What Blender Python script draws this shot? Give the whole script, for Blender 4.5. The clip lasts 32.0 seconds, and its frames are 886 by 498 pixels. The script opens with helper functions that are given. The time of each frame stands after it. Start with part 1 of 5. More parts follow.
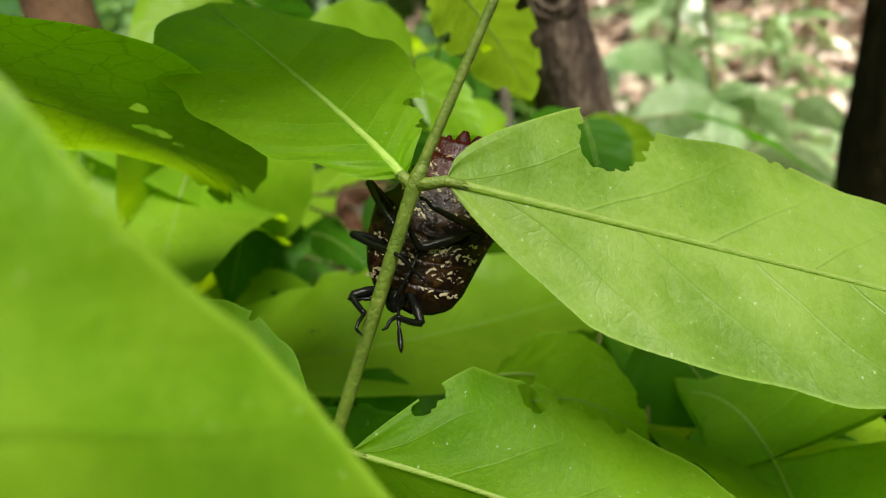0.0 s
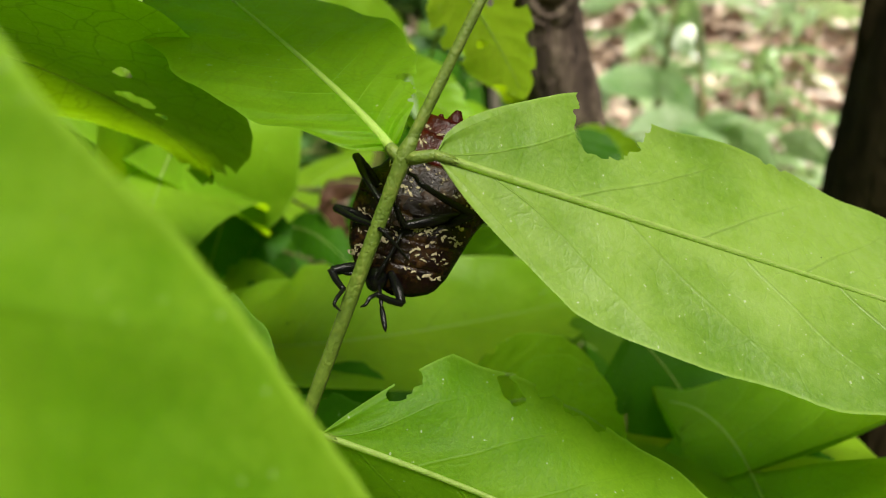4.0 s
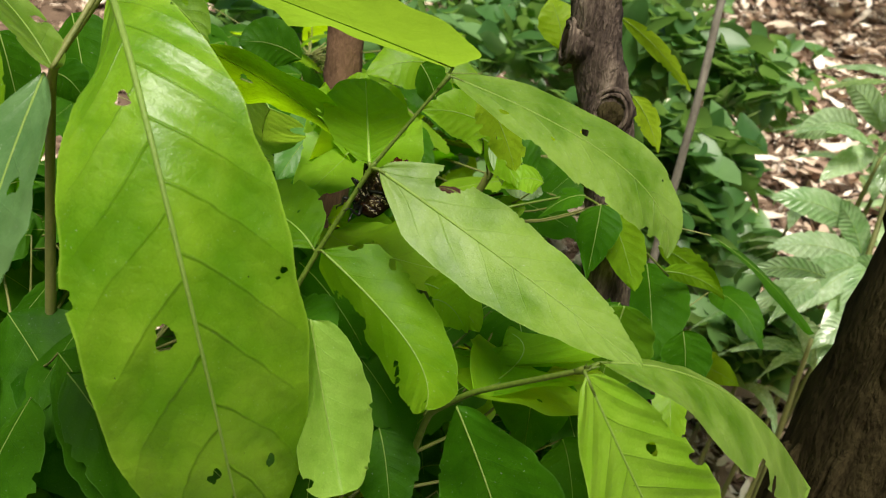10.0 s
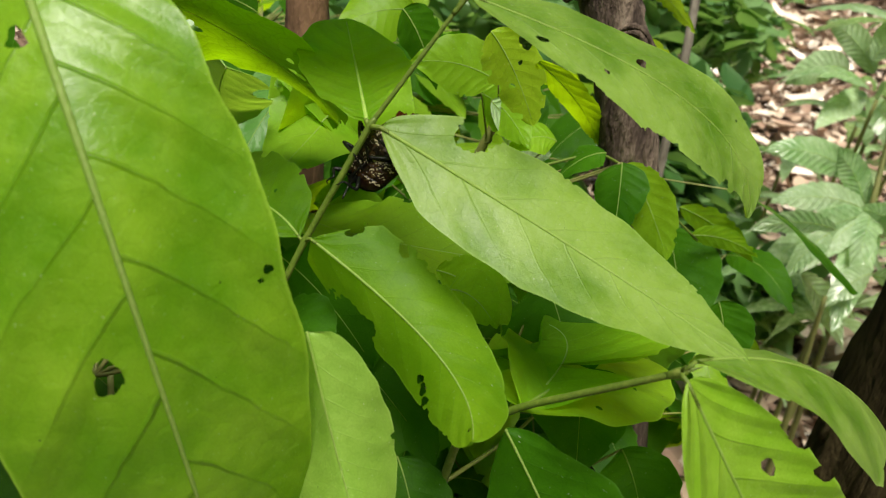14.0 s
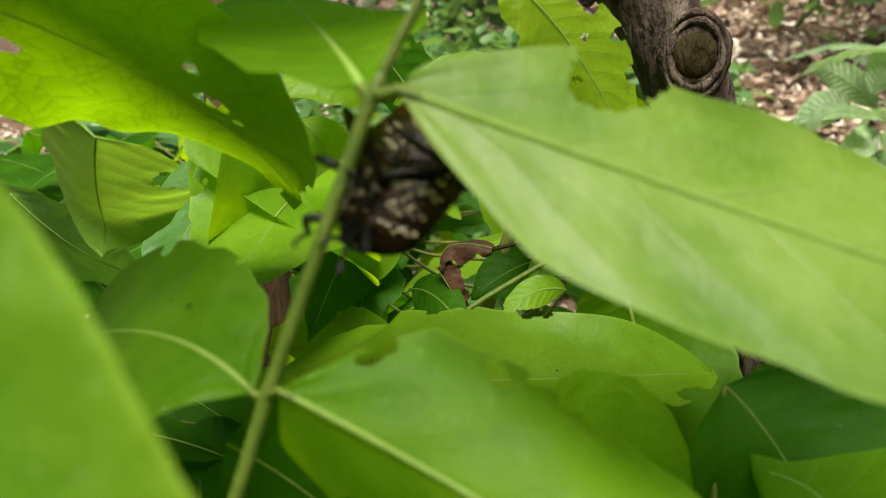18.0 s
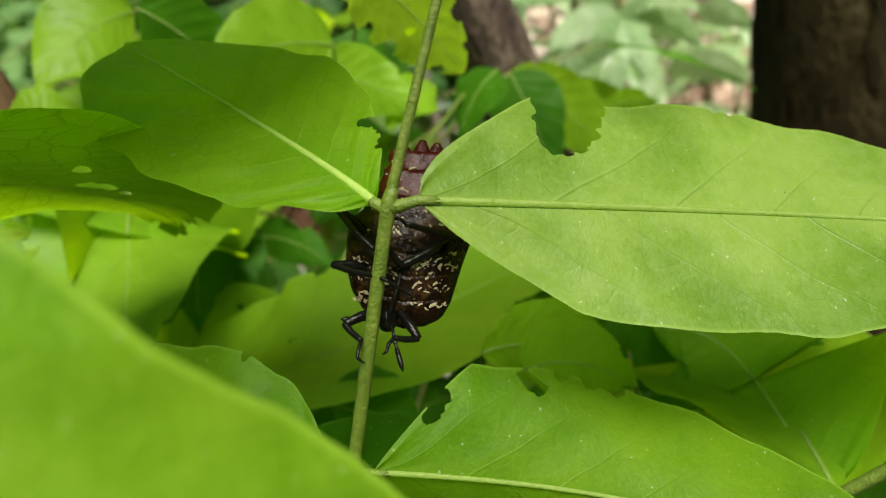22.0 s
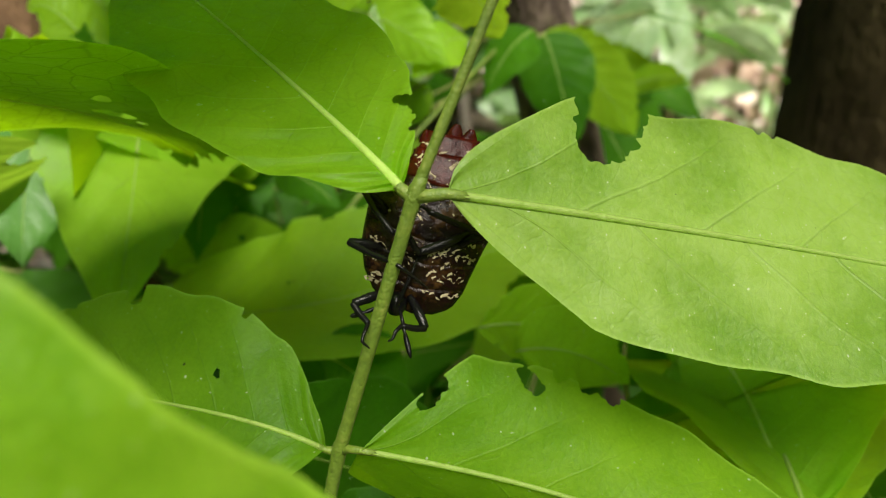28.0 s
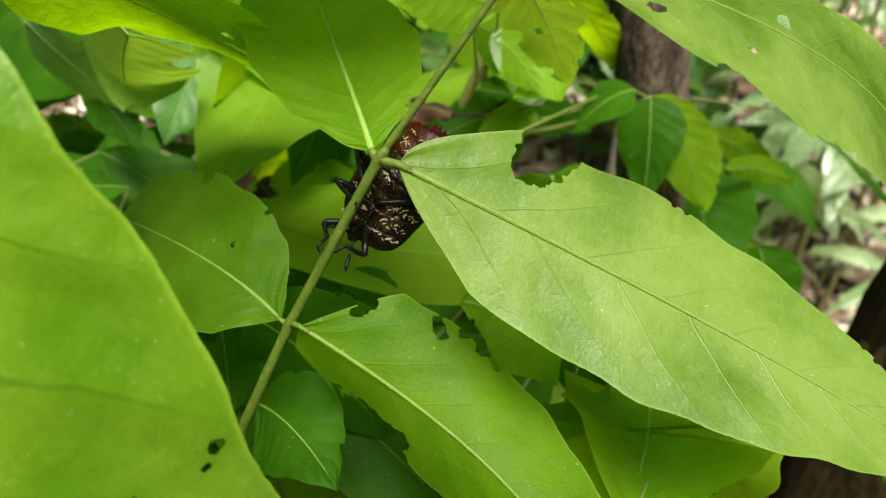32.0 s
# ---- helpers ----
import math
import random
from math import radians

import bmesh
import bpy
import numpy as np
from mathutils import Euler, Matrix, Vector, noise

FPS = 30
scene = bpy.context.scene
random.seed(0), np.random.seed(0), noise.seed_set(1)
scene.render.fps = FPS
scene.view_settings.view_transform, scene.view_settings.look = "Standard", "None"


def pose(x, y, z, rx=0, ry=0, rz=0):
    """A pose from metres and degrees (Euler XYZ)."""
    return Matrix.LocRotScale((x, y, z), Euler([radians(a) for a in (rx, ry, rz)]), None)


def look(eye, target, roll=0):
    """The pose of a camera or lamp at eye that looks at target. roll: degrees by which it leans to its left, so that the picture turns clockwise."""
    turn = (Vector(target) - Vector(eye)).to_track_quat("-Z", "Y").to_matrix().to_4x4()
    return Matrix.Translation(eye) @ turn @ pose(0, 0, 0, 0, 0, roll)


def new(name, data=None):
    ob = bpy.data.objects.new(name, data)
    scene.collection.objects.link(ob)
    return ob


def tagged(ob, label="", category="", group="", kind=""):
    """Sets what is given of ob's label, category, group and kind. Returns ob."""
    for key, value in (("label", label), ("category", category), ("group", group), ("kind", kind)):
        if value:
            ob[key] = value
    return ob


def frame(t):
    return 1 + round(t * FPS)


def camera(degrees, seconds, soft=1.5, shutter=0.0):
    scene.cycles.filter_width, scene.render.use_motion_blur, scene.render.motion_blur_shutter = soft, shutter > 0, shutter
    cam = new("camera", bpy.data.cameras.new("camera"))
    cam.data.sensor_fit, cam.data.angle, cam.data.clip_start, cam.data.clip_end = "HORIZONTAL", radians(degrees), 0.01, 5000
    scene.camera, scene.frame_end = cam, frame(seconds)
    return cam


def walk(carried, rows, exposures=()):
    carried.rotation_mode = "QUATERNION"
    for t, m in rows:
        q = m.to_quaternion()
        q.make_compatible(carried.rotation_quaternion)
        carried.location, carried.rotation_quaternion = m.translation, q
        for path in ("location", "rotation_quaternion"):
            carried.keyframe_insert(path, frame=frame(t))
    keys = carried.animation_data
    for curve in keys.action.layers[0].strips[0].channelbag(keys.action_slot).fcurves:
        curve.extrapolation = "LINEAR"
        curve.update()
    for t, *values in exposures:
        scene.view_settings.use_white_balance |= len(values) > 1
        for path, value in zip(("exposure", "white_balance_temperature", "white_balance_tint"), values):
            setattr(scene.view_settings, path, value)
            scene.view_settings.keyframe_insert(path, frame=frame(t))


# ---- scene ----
cam = camera(59.4, 32.0, 1.1)
# seconds, eye in metres, then yaw to the left, pitch up and lean to the left in degrees
ROWS = [
    (0.0, 0.0067, -0.0001, 0.6518, 4.25, -23.87, -4.36),
    (0.5, 0.0060, -0.0016, 0.6473, 3.72, -21.17, -0.77),
    (1.0, 0.0078, -0.0043, 0.6468, 4.20, -21.16, 0.11),
    (1.5, 0.0060, -0.0027, 0.6474, 2.94, -22.94, -0.03),
    (2.0, 0.0054, -0.0039, 0.6481, 2.01, -22.49, 0.15),
    (2.5, 0.0055, -0.0055, 0.6488, 1.41, -22.43, 0.14),
    (3.0, 0.0077, -0.0060, 0.6471, 2.85, -21.56, -0.14),
    (3.5, 0.0058, -0.0042, 0.6477, 2.54, -22.20, 0.11),
    (5.5, 0.0112, 0.0183, 0.6387, 5.90, -23.05, -6.37),
    (6.0, 0.0157, 0.0201, 0.6393, 7.70, -23.40, -8.41),
    (6.5, 0.0202, 0.0234, 0.6410, 9.14, -24.10, -9.40),
    (7.0, 0.0223, 0.0159, 0.6377, 9.28, -23.02, -9.40),
    (7.5, 0.0351, -0.0157, 0.6600, 11.72, -24.24, -7.96),
    (8.0, 0.0640, -0.0705, 0.6910, 16.24, -22.17, 0.93),
    (8.5, 0.0811, -0.1217, 0.6967, 18.05, -20.50, 10.77),
    (9.0, 0.1084, -0.1438, 0.6975, 20.76, -19.99, 13.34),
    (9.5, 0.1246, -0.1424, 0.7052, 21.98, -21.60, 12.79),
    (10.0, 0.1304, -0.1401, 0.7049, 23.42, -22.49, 11.65),
    (10.5, 0.1304, -0.1422, 0.7068, 24.34, -22.47, 11.33),
    (11.0, 0.1313, -0.1431, 0.7094, 24.39, -22.08, 11.24),
    (11.5, 0.1312, -0.1400, 0.7084, 24.52, -21.86, 10.81),
    (12.0, 0.1310, -0.1404, 0.7090, 24.45, -21.78, 10.99),
    (12.5, 0.1299, -0.1371, 0.7031, 24.84, -21.59, 10.96),
    (13.0, 0.1108, -0.1146, 0.6866, 23.58, -22.02, 11.51),
    (13.5, 0.0985, -0.1021, 0.6828, 21.94, -22.85, 11.49),
    (14.0, 0.0909, -0.0939, 0.6773, 20.10, -23.54, 8.96),
    (14.5, 0.0697, -0.0805, 0.6673, 16.54, -23.68, 6.09),
    (16.5, 0.0541, -0.0269, 0.6286, 17.74, -15.84, 1.77),
    (17.0, 0.0584, -0.0246, 0.6188, 20.36, -10.65, 1.61),
    (17.5, 0.0475, -0.0052, 0.6164, 19.98, -10.23, 0.40),
    (18.0, 0.0339, 0.0055, 0.6225, 18.71, -12.48, -1.85),
    (18.5, 0.0244, 0.0137, 0.6215, 17.75, -12.51, -1.32),
    (19.0, 0.0220, 0.0190, 0.6212, 17.73, -13.22, -0.62),
    (19.5, 0.0183, 0.0178, 0.6234, 15.87, -13.53, -0.24),
    (20.0, 0.0209, 0.0075, 0.6367, 11.10, -21.38, -2.44),
    (20.5, 0.0216, -0.0074, 0.6529, 5.05, -24.61, -7.21),
    (21.0, 0.0097, 0.0001, 0.6599, 4.07, -28.31, -12.99),
    (21.5, 0.0063, 0.0008, 0.6567, 0.24, -26.86, -13.11),
    (22.0, 0.0027, 0.0022, 0.6603, 0.07, -28.14, -13.40),
    (22.5, 0.0004, 0.0040, 0.6645, -0.97, -30.16, -13.46),
    (23.0, -0.0015, 0.0092, 0.6652, -0.79, -32.75, -13.33),
    (23.5, 0.0004, 0.0154, 0.6682, -0.79, -35.09, -13.13),
    (24.0, 0.0035, 0.0218, 0.6696, 1.09, -35.83, -14.27),
    (24.5, 0.0015, 0.0208, 0.6674, -0.80, -35.69, -12.84),
    (25.0, 0.0054, 0.0171, 0.6688, 1.53, -35.38, -13.41),
    (25.5, 0.0020, 0.0141, 0.6703, -0.31, -35.63, -12.12),
    (27.5, 0.0027, 0.0104, 0.6655, 0.97, -33.19, -6.34),
    (28.0, 0.0009, 0.0084, 0.6660, 0.67, -33.07, -5.62),
    (28.5, 0.0004, 0.0087, 0.6661, 1.00, -33.27, -6.22),
    (29.0, 0.0004, 0.0080, 0.6666, 1.64, -33.21, -6.91),
    (29.5, -0.0014, 0.0104, 0.6668, 0.96, -32.96, -5.07),
    (30.0, 0.0031, 0.0091, 0.6657, 1.58, -32.68, -1.90),
    (30.5, 0.0081, -0.0018, 0.6732, 5.40, -32.68, 2.87),
    (31.0, 0.0224, -0.0146, 0.6762, 9.56, -32.27, 6.26),
    (31.5, 0.0309, -0.0229, 0.6787, 11.56, -32.47, 6.31),
    (32.0, 0.0377, -0.0233, 0.6796, 13.59, -32.16, 6.87),
]
GAIN = [(0.0, 1.0), (7.2, 1.0), (8.2, 0.85), (14.5, 0.85), (17.0, 0.92), (19.5, 0.92), (21.0, 0.99), (25.5, 1.02), (28.0, 1.08), (32.0, 1.08)]
walk(cam, [(t, pose(x, y, z, 90 + pitch, 0, yaw) @ pose(0, 0, 0, 0, 0, roll)) for t, x, y, z, yaw, pitch, roll in ROWS], GAIN)

cam.data.dof.use_dof = True
cam.data.dof.aperture_fstop, cam.data.dof.focus_distance = 21.0, 0.14

# ---- light ----
SUN_EL, SUN_AZ = 64.0, 160.0
world = bpy.data.worlds.new("sky")
scene.world = world
world.use_nodes = True
wn = world.node_tree.nodes
sky = wn.new("ShaderNodeTexSky")
sky.sky_type, sky.sun_disc = "NISHITA", False
sky.sun_elevation, sky.sun_rotation = radians(SUN_EL), radians(SUN_AZ)
wn["Background"].inputs["Strength"].default_value = 0.040
world.node_tree.links.new(sky.outputs["Color"], wn["Background"].inputs["Color"])
sun = new("sun", bpy.data.lights.new("sun", "SUN"))
sun.data.energy, sun.data.angle, sun.data.color = 5.0, radians(30), (1.0, 0.94, 0.82)
sun.matrix_world = look((math.sin(radians(SUN_AZ)) * math.cos(radians(SUN_EL)), math.cos(radians(SUN_AZ)) * math.cos(radians(SUN_EL)), math.sin(radians(SUN_EL))), (0, 0, 0))


# ---- materials ----
def ramp(nt, fac, stops):
    n = nt.nodes.new("ShaderNodeValToRGB")
    el = n.color_ramp.elements
    while len(el) < len(stops):
        el.new(0.5)
    for e, (p, c) in zip(el, stops):
        e.position, e.color = p, (*c, 1)
    nt.links.new(fac, n.inputs[0])
    return n.outputs[0]


def calc(nt, op, a, b=None, c=None):
    n = nt.nodes.new("ShaderNodeMath")
    n.operation = op
    for i, v in enumerate((a, b, c)):
        if v is None:
            continue
        if isinstance(v, (int, float)):
            n.inputs[i].default_value = v
        else:
            nt.links.new(v, n.inputs[i])
    return n.outputs[0]


def blend(nt, fac, a, b, mode="MIX"):
    n = nt.nodes.new("ShaderNodeMix")
    n.data_type, n.blend_type = "RGBA", mode
    for sock, v in ((n.inputs[0], fac), (n.inputs[6], a), (n.inputs[7], b)):
        if isinstance(v, (int, float)):
            sock.default_value = v
        elif isinstance(v, tuple):
            sock.default_value = (*v, 1)
        else:
            nt.links.new(v, sock)
    return n.outputs[2]


def noise_tex(nt, scale, detail=4, vec=None, rough=0.55):
    n = nt.nodes.new("ShaderNodeTexNoise")
    n.inputs["Scale"].default_value, n.inputs["Detail"].default_value = scale, detail
    n.inputs["Roughness"].default_value = rough
    if vec is not None:
        nt.links.new(vec, n.inputs["Vector"])
    return n.outputs[0]


def bump(nt, height, strength, distance):
    n = nt.nodes.new("ShaderNodeBump")
    n.inputs["Strength"].default_value, n.inputs["Distance"].default_value = strength, distance
    nt.links.new(height, n.inputs["Height"])
    return n.outputs[0]


def material(name):
    m = bpy.data.materials.new(name)
    m.use_nodes = True
    nt = m.node_tree
    return m, nt, nt.nodes["Principled BSDF"], nt.nodes["Material Output"]


def leaf_material(name, dark, light, through_colour, share=0.5, gloss=0.42, veins=8.0, net=0.12, spec=0.16, patch=0.5, vein_tone=0.10, puff=0.2, crease=0.0, pucker=0.03, wide=0.038, vein_through=0.5, coat=0.0, mottle=0.0):
    """Leaf blade: lateral veins from the blade's own coordinates, soft patches, fine vein net, dust, light passing through."""
    m, nt, bs, out = material(name)
    uv = nt.nodes.new("ShaderNodeUVMap").outputs[0]
    sep = nt.nodes.new("ShaderNodeSeparateXYZ")
    nt.links.new(uv, sep.inputs[0])
    obj = nt.nodes.new("ShaderNodeTexCoord").outputs["Object"]
    side = calc(nt, "ABSOLUTE", sep.outputs[0])
    wob = calc(nt, "ADD", calc(nt, "MULTIPLY", noise_tex(nt, 14, 1, obj), 0.7), calc(nt, "MULTIPLY", noise_tex(nt, 120, 1, obj), 0.10))
    q = calc(nt, "SUBTRACT", calc(nt, "MULTIPLY", sep.outputs[1], veins), calc(nt, "MULTIPLY", calc(nt, "POWER", side, 1.1), 1.6))
    q = calc(nt, "ADD", q, wob)
    q = calc(nt, "ADD", q, calc(nt, "MULTIPLY", calc(nt, "SIGN", sep.outputs[0]), 0.2))
    dist = calc(nt, "ABSOLUTE", calc(nt, "SUBTRACT", calc(nt, "FRACT", q), 0.5))
    line = nt.nodes.new("ShaderNodeMapRange")
    line.interpolation_type = "SMOOTHSTEP"
    line.inputs[1].default_value, line.inputs[2].default_value = 0.0, wide
    line.inputs[3].default_value, line.inputs[4].default_value = 1.0, 0.0
    nt.links.new(dist, line.inputs[0])
    fade = calc(nt, "MULTIPLY", calc(nt, "SUBTRACT", 1.02, side), calc(nt, "ADD", 0.35, noise_tex(nt, 60, 2, obj)))
    vein = calc(nt, "MULTIPLY", line.outputs[0], fade)
    # cells of the finer veins, bent by noise
    warp = nt.nodes.new("ShaderNodeTexNoise")
    warp.inputs["Scale"].default_value = 130
    nt.links.new(obj, warp.inputs["Vector"])
    bent = nt.nodes.new("ShaderNodeVectorMath")
    bent.operation = "MULTIPLY_ADD"
    bent.inputs[1].default_value = (0.006, 0.006, 0.006)
    nt.links.new(warp.outputs["Color"], bent.inputs[0])
    nt.links.new(obj, bent.inputs[2])
    lines = []
    for size, wide in ((190, 0.05), (520, 0.08)):
        vor = nt.nodes.new("ShaderNodeTexVoronoi")
        vor.feature = "DISTANCE_TO_EDGE"
        vor.inputs["Scale"].default_value = size
        nt.links.new(bent.outputs[0], vor.inputs["Vector"])
        ln = nt.nodes.new("ShaderNodeMapRange")
        ln.interpolation_type = "SMOOTHSTEP"
        ln.inputs[2].default_value, ln.inputs[3].default_value, ln.inputs[4].default_value = wide, 1.0, 0.0
        nt.links.new(vor.outputs["Distance"], ln.inputs[0])
        lines.append(ln.outputs[0])
        if size < 300:
            cell = nt.nodes.new("ShaderNodeMapRange")
            cell.interpolation_type = "SMOOTHSTEP"
            cell.inputs[2].default_value, cell.inputs[4].default_value = 0.4, pucker
            nt.links.new(vor.outputs["Distance"], cell.inputs[0])
    fine = calc(nt, "MULTIPLY", calc(nt, "ADD", lines[0], calc(nt, "MULTIPLY", lines[1], 0.3)), net)
    rnd = nt.nodes.new("ShaderNodeObjectInfo").outputs["Random"]
    soft = noise_tex(nt, 42, 2, obj, 0.45)
    blot = noise_tex(nt, 150, 5, obj, 0.6)
    grain = noise_tex(nt, 1500, 3, obj, 0.7)
    mixv = calc(nt, "ADD", calc(nt, "MULTIPLY", calc(nt, "SUBTRACT", soft, 0.5), 2.2 * patch), calc(nt, "MULTIPLY", calc(nt, "SUBTRACT", blot, 0.5), 0.7))
    mixv = calc(nt, "ADD", mixv, calc(nt, "MULTIPLY", calc(nt, "SUBTRACT", grain, 0.5), 0.8))
    mixv = calc(nt, "ADD", calc(nt, "ADD", mixv, 0.5), calc(nt, "MULTIPLY", calc(nt, "SUBTRACT", rnd, 0.5), 0.4))
    col = ramp(nt, mixv, [(0.0, dark), (1.0, light)])
    pale = tuple(min(1, v * 1.35 + 0.03) for v in light)
    col = blend(nt, calc(nt, "MULTIPLY", vein, vein_tone), col, pale)
    # shade in the vein furrows, painted as a darker colour
    col = blend(nt, calc(nt, "MULTIPLY", vein, crease), col, tuple(v * 0.6 for v in dark))
    if mottle:
        # fine pale grains over the blade: its whitish sheen put into the colour
        sheen_mottle = ramp(nt, calc(nt, "ADD", calc(nt, "MULTIPLY", noise_tex(nt, 420, 5, obj, 0.75), 0.7), calc(nt, "MULTIPLY", soft, 0.3)), [(0.0, (0, 0, 0)), (0.44, (0, 0, 0)), (0.62, (1, 1, 1))])
        col = blend(nt, calc(nt, "MULTIPLY", sheen_mottle, mottle), col, (0.42, 0.53, 0.25))
    dust = ramp(nt, noise_tex(nt, 1500, 1, obj, 0.3), [(0.0, (0, 0, 0)), (0.765, (0, 0, 0)), (0.79, (1, 1, 1))])
    col = blend(nt, calc(nt, "MULTIPLY", dust, 0.5), col, (0.5, 0.56, 0.4))
    specks = ramp(nt, noise_tex(nt, 800, 1, obj, 0.3), [(0.0, (1, 1, 1)), (0.15, (1, 1, 1)), (0.165, (0, 0, 0))])
    col = blend(nt, specks, col, (0.03, 0.035, 0.012))
    edge = ramp(nt, side, [(0.0, (0, 0, 0)), (0.97, (0, 0, 0)), (0.99, (1, 1, 1))])
    col = blend(nt, calc(nt, "MULTIPLY", edge, 0.4), col, pale)
    nt.links.new(col, bs.inputs["Base Color"])
    nt.links.new(calc(nt, "ADD", gloss, calc(nt, "MULTIPLY", calc(nt, "SUBTRACT", blot, 0.5), 0.35)), bs.inputs["Roughness"])
    bs.inputs["Specular IOR Level"].default_value = spec
    bs.inputs["Coat Weight"].default_value, bs.inputs["Coat Roughness"].default_value = coat, 0.16
    bulge = nt.nodes.new("ShaderNodeMapRange")
    bulge.interpolation_type = "SMOOTHSTEP"
    bulge.inputs[2].default_value, bulge.inputs[4].default_value = 0.42, puff
    nt.links.new(dist, bulge.inputs[0])
    swell = calc(nt, "MULTIPLY", bulge.outputs[0], calc(nt, "MULTIPLY", side, calc(nt, "SUBTRACT", 1.15, side)))
    height = calc(nt, "ADD", calc(nt, "SUBTRACT", calc(nt, "MULTIPLY", swell, 1.5), calc(nt, "MULTIPLY", vein, 0.08 + 0.6 * crease)), calc(nt, "ADD", calc(nt, "ADD", calc(nt, "MULTIPLY", soft, 2.0), calc(nt, "MULTIPLY", blot, 0.35)), calc(nt, "ADD", calc(nt, "ADD", calc(nt, "MULTIPLY", grain, 0.07), cell.outputs[0]), calc(nt, "MULTIPLY", fine, -0.07))))
    nrm = bump(nt, height, 0.6, 0.0016)
    nt.links.new(nrm, bs.inputs["Normal"])
    tr = nt.nodes.new("ShaderNodeBsdfTranslucent")
    tcol = blend(nt, calc(nt, "MULTIPLY", vein, 0.6), through_colour, tuple(min(1, v * vein_through) for v in through_colour))
    tcol = blend(nt, fine, tcol, tuple(v * 0.45 for v in through_colour))
    tcol = blend(nt, calc(nt, "MULTIPLY", calc(nt, "SUBTRACT", 1.0, mixv), 0.45), tcol, tuple(v * 0.5 for v in through_colour))
    tcol = blend(nt, specks, tcol, (0.02, 0.02, 0.0))
    nt.links.new(tcol, tr.inputs["Color"])
    nt.links.new(nrm, tr.inputs["Normal"])
    mx = nt.nodes.new("ShaderNodeMixShader")
    mx.inputs[0].default_value = share
    nt.links.new(bs.outputs[0], mx.inputs[1])
    nt.links.new(tr.outputs[0], mx.inputs[2])
    nt.links.new(mx.outputs[0], out.inputs["Surface"])
    return m


def plain_material(name, stops, scale, rough, bump_scale=0, bump_d=0.001, spec=0.4, fine=None, stretch=None, through_colour=None):
    m, nt, bs, out = material(name)
    tc = nt.nodes.new("ShaderNodeTexCoord").outputs["Object"]
    if stretch:
        mp = nt.nodes.new("ShaderNodeMapping")
        mp.inputs["Scale"].default_value = stretch
        nt.links.new(tc, mp.inputs["Vector"])
        tc = mp.outputs[0]
    a = noise_tex(nt, scale, 6, tc, 0.65)
    b = noise_tex(nt, fine or scale * 9, 4, tc)
    f = calc(nt, "ADD", calc(nt, "MULTIPLY", a, 0.7), calc(nt, "MULTIPLY", b, 0.3))
    nt.links.new(ramp(nt, f, stops), bs.inputs["Base Color"])
    bs.inputs["Roughness"].default_value, bs.inputs["Specular IOR Level"].default_value = rough, spec
    if bump_scale:
        h = calc(nt, "ADD", noise_tex(nt, bump_scale, 5, tc), calc(nt, "MULTIPLY", a, 1.5))
        nt.links.new(bump(nt, h, 0.8, bump_d), bs.inputs["Normal"])
    if through_colour:
        tr = nt.nodes.new("ShaderNodeBsdfTranslucent")
        tr.inputs["Color"].default_value = (*through_colour, 1)
        mx = nt.nodes.new("ShaderNodeMixShader")
        mx.inputs[0].default_value = 0.5
        nt.links.new(bs.outputs[0], mx.inputs[1])
        nt.links.new(tr.outputs[0], mx.inputs[2])
        nt.links.new(mx.outputs[0], out.inputs["Surface"])
    return m


def scatter_material(name, stops, rough=0.7, share=0.0, through_colour=(0.3, 0.4, 0.05)):
    """For joined small pieces: one tone for each piece."""
    m, nt, bs, out = material(name)
    rnd = nt.nodes.new("ShaderNodeNewGeometry").outputs["Random Per Island"]
    obj = nt.nodes.new("ShaderNodeTexCoord").outputs["Object"]
    f = calc(nt, "ADD", calc(nt, "MULTIPLY", rnd, 0.85), calc(nt, "MULTIPLY", noise_tex(nt, 60, 3, obj), 0.15))
    nt.links.new(ramp(nt, f, stops), bs.inputs["Base Color"])
    bs.inputs["Roughness"].default_value = rough
    if share:
        tr = nt.nodes.new("ShaderNodeBsdfTranslucent")
        tr.inputs["Color"].default_value = (*through_colour, 1)
        mx = nt.nodes.new("ShaderNodeMixShader")
        mx.inputs[0].default_value = share
        nt.links.new(bs.outputs[0], mx.inputs[1])
        nt.links.new(tr.outputs[0], mx.inputs[2])
        nt.links.new(mx.outputs[0], out.inputs["Surface"])
    return m


LIME = leaf_material("young_leaf", (0.08, 0.19, 0.003), (0.20, 0.36, 0.017), (0.56, 0.88, 0.004), 0.56, 0.43, net=0.15, spec=0.24, puff=0.3)
SMOOTH = leaf_material("smooth_young_leaf", (0.075, 0.21, 0.003), (0.185, 0.36, 0.015), (0.43, 0.77, 0.004), 0.63, 0.45, net=0.16, patch=1.0, spec=0.18, puff=0.9, vein_tone=0.8, vein_through=1.1, pucker=0.08, wide=0.03)
FRESH = leaf_material("fresh_leaf", (0.066, 0.165, 0.003), (0.16, 0.295, 0.013), (0.41, 0.68, 0.004), 0.56, 0.48, net=0.12, spec=0.14, patch=0.9, puff=0.4)
MIDGREEN = leaf_material("mid_green_leaf", (0.036, 0.10, 0.002), (0.095, 0.20, 0.008), (0.27, 0.53, 0.002), 0.52, 0.48, net=0.1, spec=0.12, patch=0.8, puff=0.35)
BROAD = leaf_material("broad_leaf", (0.085, 0.225, 0.003), (0.265, 0.44, 0.024), (0.49, 0.80, 0.006), 0.55, 0.38, veins=10.0, net=0.16, patch=0.8, spec=0.7, puff=2.2, vein_tone=0.0, crease=0.7, pucker=0.08, wide=0.05)
